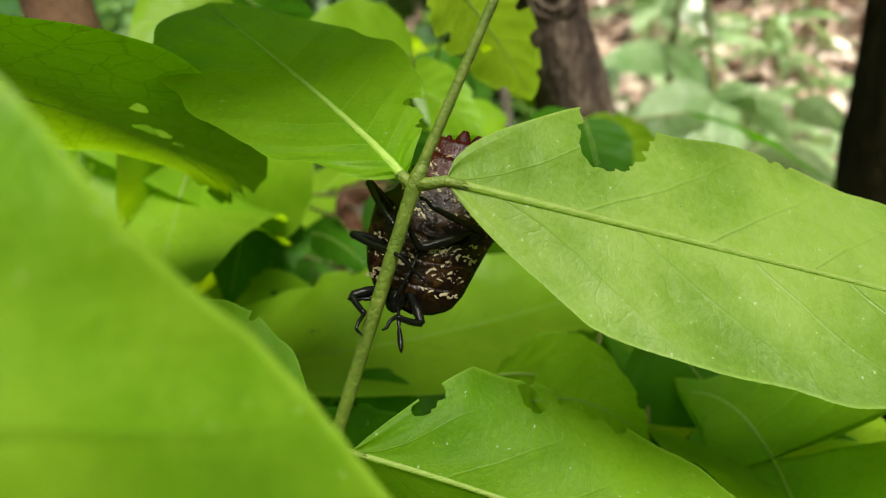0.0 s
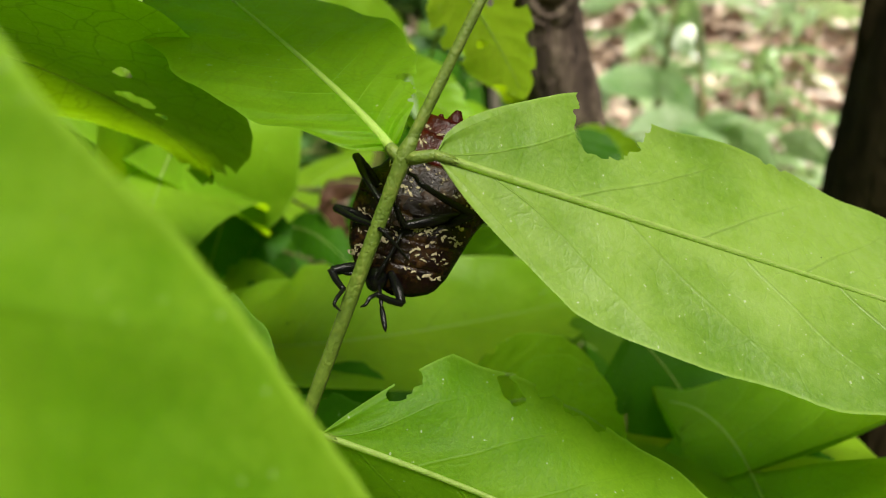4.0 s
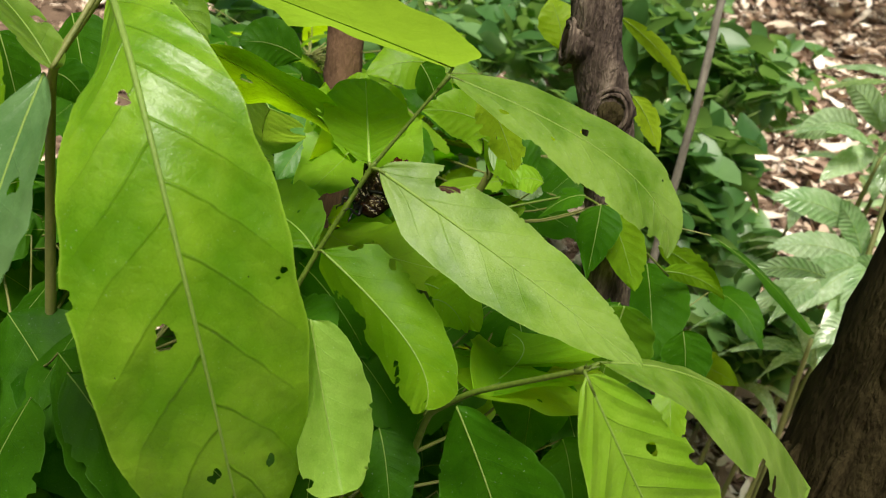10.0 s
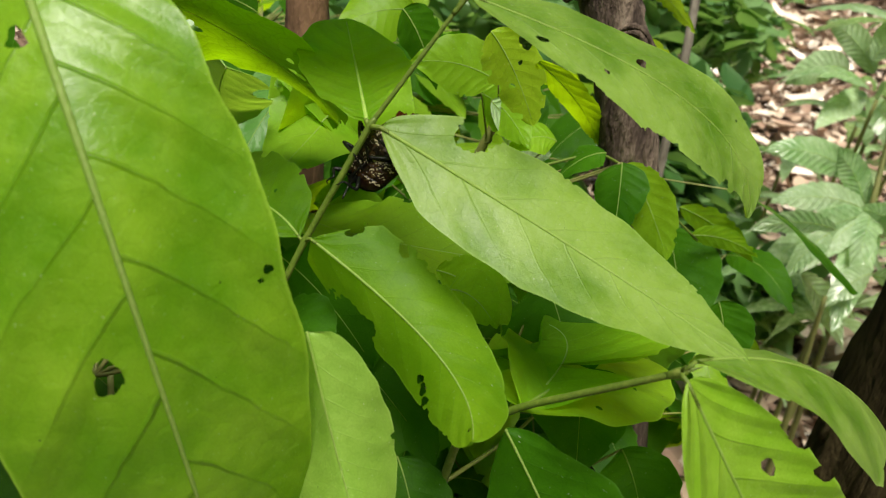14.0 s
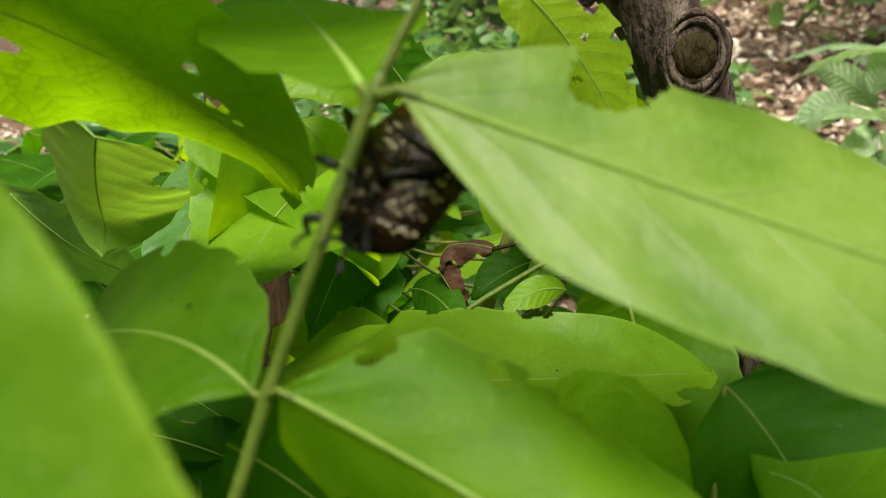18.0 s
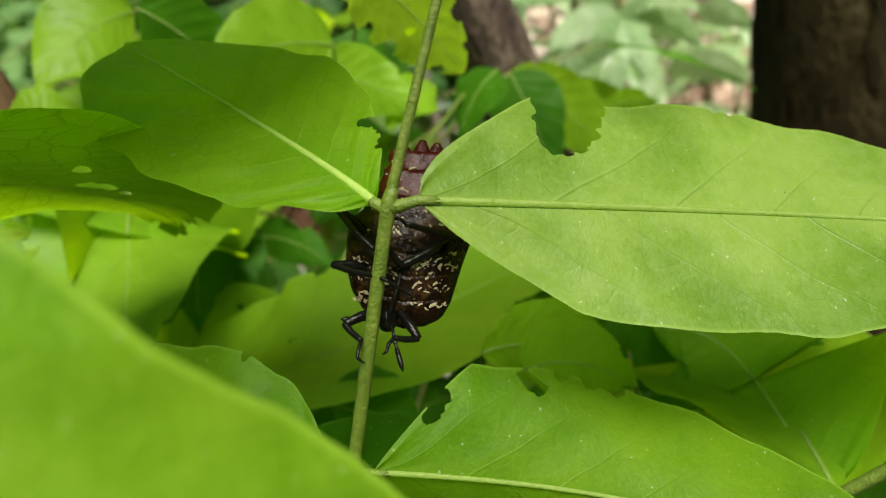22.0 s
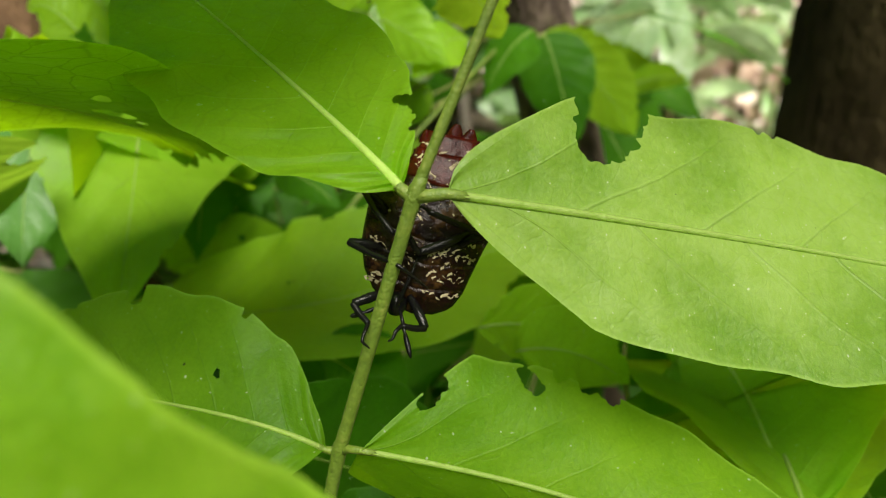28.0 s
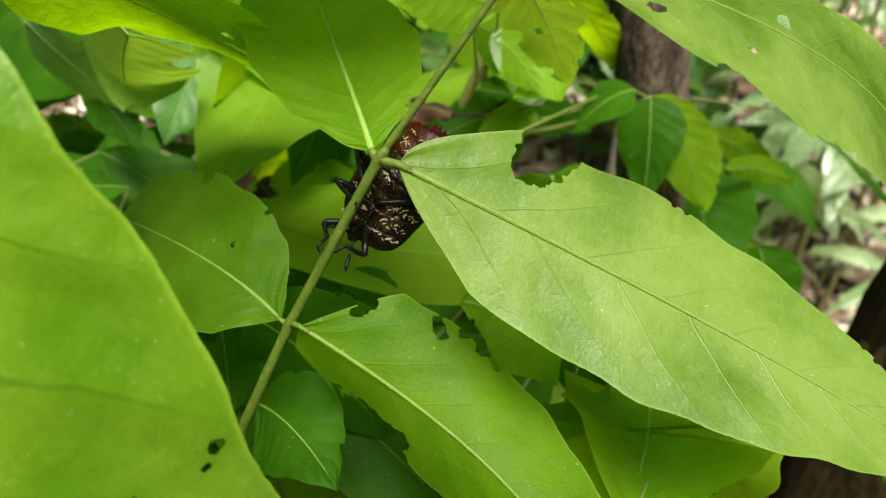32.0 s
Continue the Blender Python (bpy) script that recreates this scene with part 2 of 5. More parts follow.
NETTED = leaf_material("netted_leaf", (0.10, 0.25, 0.002), (0.20, 0.37, 0.010), (0.40, 0.72, 0.002), 0.57, 0.42, veins=7.0, net=0.6, puff=0.5, spec=0.25, pucker=0.10)
UNDER = leaf_material("pale_leaf", (0.066, 0.155, 0.006), (0.180, 0.288, 0.040), (0.355, 0.55, 0.020), 0.45, 0.45, net=0.2, patch=1.2, vein_tone=0.25, spec=0.33, puff=0.45, crease=0.14, pucker=0.02, mottle=0.12)
RIBBED = leaf_material("ribbed_leaf", (0.14, 0.29, 0.01), (0.30, 0.47, 0.05), (0.48, 0.76, 0.01), 0.46, 0.38, veins=10.0, net=0.1, patch=0.6, spec=0.5, puff=1.6, vein_tone=0.0, crease=0.35, pucker=0.08, wide=0.055)
# dark green leaf: the shade low in the shrubs is put into this colour
GREEN = leaf_material("shade_dark_leaf", (0.013, 0.060, 0.001), (0.045, 0.14, 0.005), (0.12, 0.38, 0.001), 0.45, 0.5, puff=0.3, spec=0.08, patch=0.7, net=0.2)
MATTE = leaf_material("matte_leaf", (0.11, 0.235, 0.018), (0.26, 0.41, 0.068), (0.43, 0.70, 0.04), 0.43, 0.45, net=0.14, spec=0.28, puff=0.2, vein_tone=0.2)
YELLOW = leaf_material("yellowing_leaf", (0.19, 0.33, 0.006), (0.33, 0.47, 0.03), (0.58, 0.84, 0.01), 0.58, net=0.3)
# herb leaf: sun glare is partly painted into these pale tones
PALE = leaf_material("glossy_pale_leaf", (0.14, 0.31, 0.08), (0.56, 0.69, 0.43), (0.52, 0.78, 0.24), 0.34, 0.26, veins=12.0, net=0.08, spec=1.0, puff=1.4, coat=1.0, crease=0.25)
BLUISH = leaf_material("bluish_leaf", (0.06, 0.14, 0.04), (0.15, 0.26, 0.10), (0.16, 0.34, 0.035), 0.38, 0.36, spec=0.4, puff=0.4)
DUSKY = leaf_material("dusky_leaf", (0.05, 0.15, 0.02), (0.12, 0.25, 0.06), (0.20, 0.42, 0.03), 0.40, 0.40, spec=0.25, puff=0.3)
RIB = plain_material("leaf_rib", [(0.3, (0.17, 0.26, 0.04)), (0.7, (0.30, 0.39, 0.11))], 500, 0.5, 1800, 0.0003, fine=1800, through_colour=(0.5, 0.72, 0.08))
CLEARRIB = plain_material("clear_leaf_rib", [(0.3, (0.28, 0.42, 0.08)), (0.7, (0.46, 0.58, 0.18))], 500, 0.5, 1800, 0.0003, fine=1800, through_colour=(0.72, 0.92, 0.18))
STEM = plain_material("green_stem", [(0.3, (0.042, 0.078, 0.005)), (0.55, (0.080, 0.122, 0.011)), (0.75, (0.16, 0.178, 0.036))], 400, 0.55, 2200, 0.00025, fine=1700)
TWIG = plain_material("green_twig", [(0.3, (0.10, 0.13, 0.03)), (0.7, (0.19, 0.18, 0.05))], 120, 0.6, 900, 0.0004)
BARK = plain_material("grey_brown_bark", [(0.34, (0.010, 0.006, 0.004)), (0.48, (0.055, 0.038, 0.028)), (0.62, (0.15, 0.115, 0.085)), (0.76, (0.36, 0.31, 0.25))], 75, 0.85, 300, 0.005, 0.25, fine=420, stretch=(1, 1, 0.22))
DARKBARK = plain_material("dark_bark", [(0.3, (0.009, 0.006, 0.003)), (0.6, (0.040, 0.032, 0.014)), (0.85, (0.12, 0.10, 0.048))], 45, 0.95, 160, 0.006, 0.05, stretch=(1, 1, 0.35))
GREYBARK = plain_material("pale_grey_bark", [(0.3, (0.10, 0.085, 0.065)), (0.6, (0.22, 0.20, 0.16)), (0.8, (0.36, 0.33, 0.27))], 90, 0.85, 300, 0.002, 0.2, stretch=(1, 1, 0.3))
REDBARK = plain_material("red_brown_bark", [(0.25, (0.04, 0.022, 0.012)), (0.6, (0.11, 0.062, 0.034)), (0.85, (0.18, 0.115, 0.07))], 60, 0.85, 220, 0.003, 0.2, stretch=(1, 1, 0.3))
# soil tones raised: sunlight on the slope is put into the colour
SOIL = plain_material("forest_soil", [(0.3, (0.06, 0.038, 0.024)), (0.55, (0.15, 0.10, 0.068)), (0.8, (0.26, 0.19, 0.13))], 14, 0.95, 60, 0.02, 0.2)
DEAD = plain_material("dead_leaf", [(0.3, (0.03, 0.010, 0.006)), (0.6, (0.085, 0.033, 0.018)), (0.85, (0.15, 0.07, 0.04))], 90, 0.7, 400, 0.001)
# litter tones lightened likewise, to carry the slope's sunlight
LITTER = scatter_material("leaf_litter", [(0.0, (0.12, 0.075, 0.05)), (0.3, (0.27, 0.175, 0.12)), (0.55, (0.48, 0.37, 0.27)), (0.78, (0.68, 0.58, 0.47)), (1.0, (0.84, 0.79, 0.72))], 0.7)
BUSH = scatter_material("undergrowth_leaf", [(0.0, (0.022, 0.07, 0.016)), (0.5, (0.065, 0.16, 0.04)), (1.0, (0.19, 0.32, 0.12))], 0.38, 0.35, (0.28, 0.50, 0.09))
FARLEAF = scatter_material("far_foliage", [(0.0, (0.02, 0.05, 0.015)), (0.6, (0.05, 0.11, 0.035)), (1.0, (0.11, 0.18, 0.07))], 0.5, 0.35, (0.18, 0.32, 0.06))
SHELL = plain_material("bug_shell", [(0.38, (0.0015, 0.0006, 0.0006)), (0.5, (0.006, 0.0022, 0.0012)), (0.58, (0.022, 0.010, 0.003)), (0.68, (0.065, 0.036, 0.010))], 260, 0.24, 900, 0.0003, 0.12, fine=1300)
WAX = plain_material("white_wax", [(0.3, (0.06, 0.04, 0.016)), (0.62, (0.30, 0.26, 0.17))], 700, 0.8, fine=2500)
RED = plain_material("bug_red", [(0.34, (0.006, 0.001, 0.001)), (0.55, (0.030, 0.0025, 0.0015)), (0.72, (0.07, 0.007, 0.004))], 350, 0.22, 1200, 0.0002, 0.12)
BLACK = plain_material("bug_black", [(0.3, (0.001, 0.001, 0.0012)), (0.7, (0.004, 0.004, 0.004))], 500, 0.2, 2000, 0.0001, 0.14)


# ---- building blocks ----
def thing(name, loc, label, category, group="", kind=""):
    ob = new(name)
    ob.location = loc
    ob.empty_display_size = 0.02
    return tagged(ob, label, category, group, kind)


def world_of(ob):
    v = Vector(ob.location)
    while ob.parent:
        ob = ob.parent
        v = v + Vector(ob.location)
    return v


def mesh_part(name, verts, faces, mat, parent=None, at=None, label="", smooth=True, uvs=None):
    """One mesh object; verts are in world metres, at is its origin."""
    o = Vector(at) if at is not None else (world_of(parent) if parent else Vector((0, 0, 0)))
    me = bpy.data.meshes.new(name)
    v = np.asarray(verts, float) - np.array(o)
    me.from_pydata(v.tolist(), [], faces if isinstance(faces, list) else faces.tolist())
    me.materials.append(mat)
    if smooth:
        me.polygons.foreach_set("use_smooth", [True] * len(me.polygons))
    if uvs is not None:
        lay = me.uv_layers.new(name="UVMap")
        idx = np.empty(len(me.loops), int)
        me.loops.foreach_get("vertex_index", idx)
        lay.data.foreach_set("uv", np.asarray(uvs)[idx].ravel())
    me.update()
    ob = new(name, me)
    if parent:
        ob.parent = parent
        ob.location = o - world_of(parent)
    else:
        ob.location = o
    if label:
        ob["label"] = label
    return ob


def unit(v):
    return v / np.maximum(np.linalg.norm(v, axis=-1, keepdims=True), 1e-12)


def bezier(b, mo, t, s):
    """Arc from b to t whose middle stands mo off the chord's middle: points and tangents."""
    b, mo, t = (np.array(v, float) for v in (b, mo, t))
    c = 2 * ((b + t) / 2 + mo) - (b + t) / 2
    s = np.asarray(s, float)[:, None]
    return (1 - s) ** 2 * b + 2 * s * (1 - s) * c + s * s * t, unit(2 * (1 - s) * (c - b) + 2 * s * (t - c))


def tube(points, radii, sides=8, rough=0.0, rng=None, caps=True):
    """Verts and faces of a round bar along points."""
    p = np.asarray(points, float)
    n = len(p)
    r = np.broadcast_to(np.asarray(radii, float), (n,))
    d = unit(np.gradient(p, axis=0))
    ref = np.array([0.31, 0.95, 0.05]) if abs(d[n // 2][1]) < 0.8 else np.array([1.0, 0.1, 0.2])
    u = unit(np.cross(d, ref))
    w = np.cross(d, u)
    a = np.linspace(0, 2 * np.pi, sides, endpoint=False)
    rr = r[:, None] * (1 + (rough * rng.standard_normal((n, sides)) if rough else 0))
    v = p[:, None] + rr[..., None] * (np.cos(a)[None, :, None] * u[:, None] + np.sin(a)[None, :, None] * w[:, None])
    v = v.reshape(-1, 3)
    f = [(i * sides + j, i * sides + (j + 1) % sides, (i + 1) * sides + (j + 1) % sides, (i + 1) * sides + j) for i in range(n - 1) for j in range(sides)]
    if caps:
        f += [tuple(range(sides))[::-1], tuple(range((n - 1) * sides, n * sides))]
    return v, f


def blade(b, mo, t, turn, twist, width, pa, pb, cup, seed=0, bites=(), holes=(), wave=0.012, ns=56, nu=12, quilt=0.0, tipcurl=0.0, veins=8.0, slope=None, lobe=None):
    """A leaf blade as verts, faces, blade coordinates and midrib. turn: how its face turns from facing -y; pa, pb: fullness
    towards base and tip; bites: (place along, side, half length, depth); holes: (place along, place across, radius);
    slope: (side, how far along the blade narrows to its base there, how sharply); lobe: (side, place, spread, share) of extra width."""
    rng = np.random.default_rng(seed)
    s = np.linspace(0, 1, ns + 1)
    mid, d = bezier(b, mo, t, s)
    length = np.linalg.norm(np.diff(mid, axis=0), axis=1).sum()
    u0 = unit(np.cross(d, [0, 1.0, 0]))
    v0 = np.cross(d, u0)
    r = (turn + twist * (s - 0.5))[:, None]
    side = np.cos(r) * u0 + np.sin(r) * v0
    nor = np.cross(side, d)
    if tipcurl:
        mid = mid + nor * (tipcurl * length * np.clip((s - 0.75) / 0.25, 0, 1) ** 2)[:, None]
    m = pa / (pa + pb)
    half = width / 2 * s**pa * (1 - s) ** pb / (m**pa * (1 - m) ** pb)
    u = np.linspace(-1, 1, 2 * nu + 1)
    ph = rng.uniform(0, 6.28, 6)
    rag = rng.standard_normal((2, ns + 1))
    rag = 0.5 * rag + 0.25 * (np.roll(rag, 1, 1) + np.roll(rag, -1, 1))
    halves = []
    for sg in (-1, 1):
        h = half * (1 + 0.018 * np.sin(31 * s + ph[0] + sg) + 0.012 * np.sin(53 * s + ph[1] * sg) + (0.003 if ns > 60 else 0.008) * rag[(sg + 1) // 2])
        if slope and slope[0] == sg:
            h = h * np.clip(s / slope[1], 0, 1) ** slope[2]
        if lobe and lobe[0] == sg:
            h = h * (1 + lobe[3] * np.exp(-(((s - lobe[1]) / lobe[2]) ** 2)))
        halves.append(h)
    hh = np.where(u[None, :] < 0, halves[0][:, None], halves[1][:, None])
    au = np.abs(u)[None, :]
    off = hh * u[None, :]
    lift = hh * au * math.sin(cup) * (0.55 + 0.45 * au)
    lift = lift + width * wave * au**2 * (np.sin(17 * s + ph[3])[:, None] + 0.7 * np.sin(29 * s + ph[4])[:, None] * np.sign(u)[None, :])
    lift = lift + width * 1.7 * wave * np.sin(7 * s[:, None] + 3 * u[None, :] + ph[5]) * au
    lift = lift - width * quilt * 5 * np.abs(np.cos(np.pi * (s[:, None] * veins - 1.5 * au**1.25 + 0.2 * np.sign(u)[None, :]))) * au * (1 - au) * 2
    v = mid[:, None] + (off * math.cos(cup))[..., None] * side[:, None] + lift[..., None] * nor[:, None]
    nc = 2 * nu + 1
    uvs = np.stack([np.broadcast_to(u[None, :], (ns + 1, nc)), np.broadcast_to(s[:, None], (ns + 1, nc))], -1).reshape(-1, 2)
    # gaps: round holes, and bites as rows of round mouthfuls along the edge
    gaps = [(hs * length, hu * float(np.interp(hs, s, half)), hr) for hs, hu, hr in holes]
    # small nibbles all along the edge
    for _ in range(3 + int(length * 60)):
        e, sg = rng.uniform(0.12, 0.95), rng.choice([-1, 1])
        gaps.append((e * length, sg * 1.04 * float(np.interp(e, s, half)), rng.uniform(0.0003, 0.0009) + 0.5 * length / ns))
    for bs_, bside, bl, bd in bites:
        deep, reach = bd * float(np.interp(bs_, s, half)), bl * length
        if reach > deep:
            for e in np.linspace(-1, 1, max(2, int(np.ceil(1.6 * reach / deep)))):
                k = bs_ + e * max(0.0, reach - 0.6 * deep) / length
                gaps.append((k * length, bside * float(np.interp(k, s, half)), deep * rng.uniform(0.72, 1.05)))
        else:
            for e in np.linspace(0, 1, max(2, int(np.ceil(1.3 * deep / reach)))):
                gaps.append((bs_ * length + reach * rng.uniform(-0.2, 0.2), bside * (float(np.interp(bs_, s, half)) - e * (deep - reach)), reach * rng.uniform(0.85, 1.15)))
    keep = np.ones((ns, 2 * nu), bool)
    if gaps:
        def field(px, py):
            best, gx, gy = np.full(px.shape, 9.0), np.zeros(px.shape), np.zeros(px.shape)
            for k, (cx, cy, hr) in enumerate(gaps):
                dx, dy = px - cx, py - cy
                ang, rad = np.arctan2(dy, dx), np.hypot(dx, dy)
                f_ = rad - hr * (1 + 0.16 * np.sin(2 * ang + ph[k % 6]) + 0.12 * np.sin(3 * ang + 2 * ph[k % 6]) + 0.07 * np.sin(7 * ang + k) + 0.05 * np.sin(13 * ang + 2 * k))
                near = f_ < best
                best, gx, gy = np.where(near, f_, best), np.where(near, dx / np.maximum(rad, 1e-7), gx), np.where(near, dy / np.maximum(rad, 1e-7), gy)
            return best, gx, gy

        vx, vy = np.broadcast_to(s[:, None] * length, hh.shape), u[None, :] * hh
        mean4 = lambda q: (q[1:, 1:] + q[1:, :-1] + q[:-1, 1:] + q[:-1, :-1]) / 4
        keep = field(mean4(vx), mean4(vy))[0] > 0
        gone, left = np.zeros(hh.shape, bool), np.zeros(hh.shape, bool)
        for q, w in ((gone, ~keep), (left, keep)):
            q[:-1, :-1] |= w
            q[1:, :-1] |= w
            q[:-1, 1:] |= w
            q[1:, 1:] |= w
        dist, gx, gy = field(vx, vy)
        lim = 0.8 * max(length / ns, width / 2 / nu)
        sh = np.where(gone & left, np.clip(-dist, -lim, lim), 0)[..., None]
        v = v + sh * (gx[..., None] * d[:, None] + gy[..., None] * side[:, None])
    i, j = np.nonzero(keep)
    q = i * nc + j
    f = np.stack([q, q + 1, q + nc + 1, q + nc], 1)
    return v.reshape(-1, 3), f, uvs, mid, nor, length


def leaf(plant, mat, b, mo, t, turn, twist, width, pa, pb, cup, stalk=None, rib=0.0009, label="", **more):
    """A leaf of a plant, with its midrib, and a stalk to the stem where one is given."""
    if more.get("ns", 56) == 36:
        pa, pb = pa + 0.1, pb * 1.1 + 0.2
    v, f, uvs, mid, nor, length = blade(b, mo, t, turn, twist, width, pa, pb, cup, **more)
    ob = mesh_part("leaf", v, f, mat, plant, b, label, uvs=uvs)
    k = np.arange(0, len(mid) - 3, 2)
    x = np.linspace(1, 0.3, len(k)) ** 1.1
    line = mid[k]
    if stalk is not None:
        st = np.array(stalk, float)
        way = np.vstack([st, st * 0.5 + line[0] * 0.5 + nor[0] * 0.0004, line[0], line[1], line[2]])
        sv, sf = tube(way, 0.5 * rib * np.array([1.7, 1.35, 1.2, 1.12, 0.9]), 9)
        mesh_part("stalk", sv, sf, STEM, ob, b, "olive leaf stalk")
    tv, tf = tube(line, 0.5 * rib * x, 7)
    mesh_part("midrib", tv, tf, CLEARRIB if mat in (SMOOTH, NETTED) else RIB, ob, b)
    return ob


def bar(name, pts, radii, mat, parent, sides=10, n=24, rough=0.02, seed=1, label="", bend=0.0):
    """A stem, twig or trunk through a few places, evenly rounded."""
    pts = np.array(pts, float)
    x = np.linspace(0, len(pts) - 1, n)
    k = np.arange(len(pts))
    rng = np.random.default_rng(seed)
    line = np.stack([np.interp(x, k, pts[:, i]) for i in range(3)], 1)
    for _ in range(3):
        line[1:-1] = (line[:-2] + 2 * line[1:-1] + line[2:]) / 4
    r = np.interp(x, k, np.broadcast_to(radii, (len(pts),)))
    line[1:-1] += bend * r[1:-1, None] * rng.standard_normal((n - 2, 3))
    v, f = tube(line, r, sides, rough, rng)
    return mesh_part(name, v, f, mat, parent, label=label)


# ---- ground ----
def rise(x, y):
    """Height of the ground: level at the bush, climbing behind it."""
    return 0.24 * np.clip(y - 0.6, 0, 9) ** 1.05 * 1.0 + 0.03 * np.sin(1.7 * x + 0.6) * np.cos(1.3 * y) - 0.02


def ground():
    g = np.concatenate([-np.geomspace(400, 4, 14), np.linspace(-3.6, 3.6, 49), np.geomspace(4, 400, 14)])
    gx, gy = np.meshgrid(g, g + 1.5)
    rng = np.random.default_rng(5)
    z = rise(gx, gy) + 0.012 * rng.standard_normal(gx.shape) * (np.abs(gx) < 4)
    n = len(g)
    v = np.stack([gx, gy, z], -1).reshape(-1, 3)
    q = np.array([i * n + j for i in range(n - 1) for j in range(n - 1)])
    f = np.stack([q, q + 1, q + n + 1, q + n], 1)
    return tagged(mesh_part("ground", v, f, SOIL), "brown forest soil rising behind the bush", "ground", kind="structure")


ground()


def flakes(name, mat, places, sizes, rng, tilt, narrow=0.4, curl=0.25, seg=4):
    """Many small leaves in one mesh: each a folded, curled strip of quads. places: (n, 3)."""
    n = len(places)
    yaw, pit, rol = rng.uniform(0, 6.28, n), rng.normal(0, tilt, n), rng.normal(0, tilt, n)
    d = np.stack([np.cos(yaw) * np.cos(pit), np.sin(yaw) * np.cos(pit), np.sin(pit)], 1)
    s0 = unit(np.cross(d, [0, 0, 1.0]))
    s1 = np.cross(s0, d)
    side = np.cos(rol)[:, None] * s0 + np.sin(rol)[:, None] * s1
    nor = np.cross(side, d)
    t = np.linspace(0, 1, seg + 1)
    w = narrow * np.sin(np.pi * np.clip(t * 0.96 + 0.03, 0, 1)) ** 0.8
    c = rng.uniform(-curl, curl, n)
    rows = []
    for k in range(seg + 1):
        for u in (-1, 0, 1):
            rows.append(places + sizes[:, None] * ((t[k] - 0.5) * d + 0.5 * w[k] * u * side + nor * (c * (t[k] - 0.5) ** 2 * 2 + abs(u) * 0.12 * w[k])[:, None]))
    v = np.stack(rows, 1).reshape(-1, 3)
    per = 3 * (seg + 1)
    base = []
    for k in range(seg):
        for u in range(2):
            a = 3 * k + u
            base.append((a, a + 1, a + 4, a + 3))
    f = (np.arange(n)[:, None, None] * per + np.array(base)[None]).reshape(-1, 4)
    return mesh_part(name, v, f, mat)


def litter():
    """Fallen leaves: thickest up the slope behind the bush, thinning out all round."""
    rng = np.random.default_rng(8)

    def spread(n, low, high, share):
        near = rng.random(n) < share
        y = np.where(near, 0.5 + 5.0 * rng.random(n) ** 1.3 + rng.normal(0, 0.25, n), rng.normal(1.2, 2.6, n))
        x = np.where(near, rng.normal(0.25, 0.45, n) * (1.0 + 0.75 * np.abs(y)), rng.normal(0, 2.8, n))
        return np.stack([x, y, rise(x, y) + rng.uniform(low, high, n)], 1)

    n = 24000
    tagged(flakes("leaf_litter", LITTER, spread(n, 0.004, 0.045, 0.6), rng.uniform(0.025, 0.11, n), rng, 0.34, 0.34, 0.5), "dry brown and tan fallen leaves covering soil", "leaf litter", kind="stuff")
    n = 80000
    tagged(flakes("leaf_litter", LITTER, spread(n, 0.002, 0.03, 0.66), rng.uniform(0.012, 0.045, n), rng, 0.45, 0.3, 0.5, 2), "small dry chips of fallen leaves and bark", "leaf litter", kind="stuff")


litter()


def undergrowth(name, label, cells, count, size, mat, seed, narrow=0.42, tilt=0.5):
    rng = np.random.default_rng(seed)
    cells = np.array(cells, float)
    k = rng.integers(0, len(cells), count)
    c = cells[k]
    r = c[:, 3:4] * (rng.random((count, 1)) ** 0.5)
    w = unit(rng.standard_normal((count, 3)))
    p = c[:, :3] + w * r * np.array([1, 1, 0.7])
    p[:, 2] = np.maximum(p[:, 2], rise(p[:, 0], p[:, 1]) + 0.02)
    tagged(flakes(name, mat, p, rng.uniform(*size, count), rng, tilt, narrow), label, "undergrowth", kind="stuff")


def far_cells(seed, n, y0, y1, spread, h0, h1, r0, r1, x0=0.0):
    rng = np.random.default_rng(seed)
    out = []
    for _ in range(n):
        y = rng.uniform(y0, y1)
        x = rng.uniform(-spread, spread) * (0.4 + y / y1) + x0 * y
        out.append((x, y, float(rise(x, y)) + rng.uniform(h0, h1), rng.uniform(r0, r1)))
    return out


undergrowth("undergrowth", "low green seedlings and herbs on forest floor", far_cells(3, 46, 1.2, 3.2, 0.7, 0.05, 0.30, 0.08, 0.2, -0.42), 3400, (0.03, 0.085), BUSH, 4)
undergrowth("undergrowth", "dense dark green shrubs behind the trunks", far_cells(7, 70, 3.0, 6.5, 4.0, 0.2, 0.9, 0.25, 0.6), 7000, (0.06, 0.15), FARLEAF, 6)
undergrowth("far_woods", "tall dark forest foliage in the distance", far_cells(9, 160, 7, 12, 9.0, 0.6, 5.0, 0.7, 1.5), 14000, (0.16, 0.4), FARLEAF, 12)


def unseen_ring_cells(seed, n):
    """Added foliage out of view, to both sides and behind, that holds off the low sky."""
    rng = np.random.default_rng(seed)
    out = []
    for _ in range(n):
        a, r = rng.uniform(radians(-205), radians(25)), rng.uniform(4.5, 8.0)
        out.append((r * math.cos(a), r * math.sin(a), rng.uniform(0.2, 6.0), rng.uniform(0.7, 1.3)))
    return out


undergrowth("far_woods", "added ring of dense green foliage, out of view, that blocks low sky", unseen_ring_cells(31, 260), 16000, (0.2, 0.45), FARLEAF, 32)


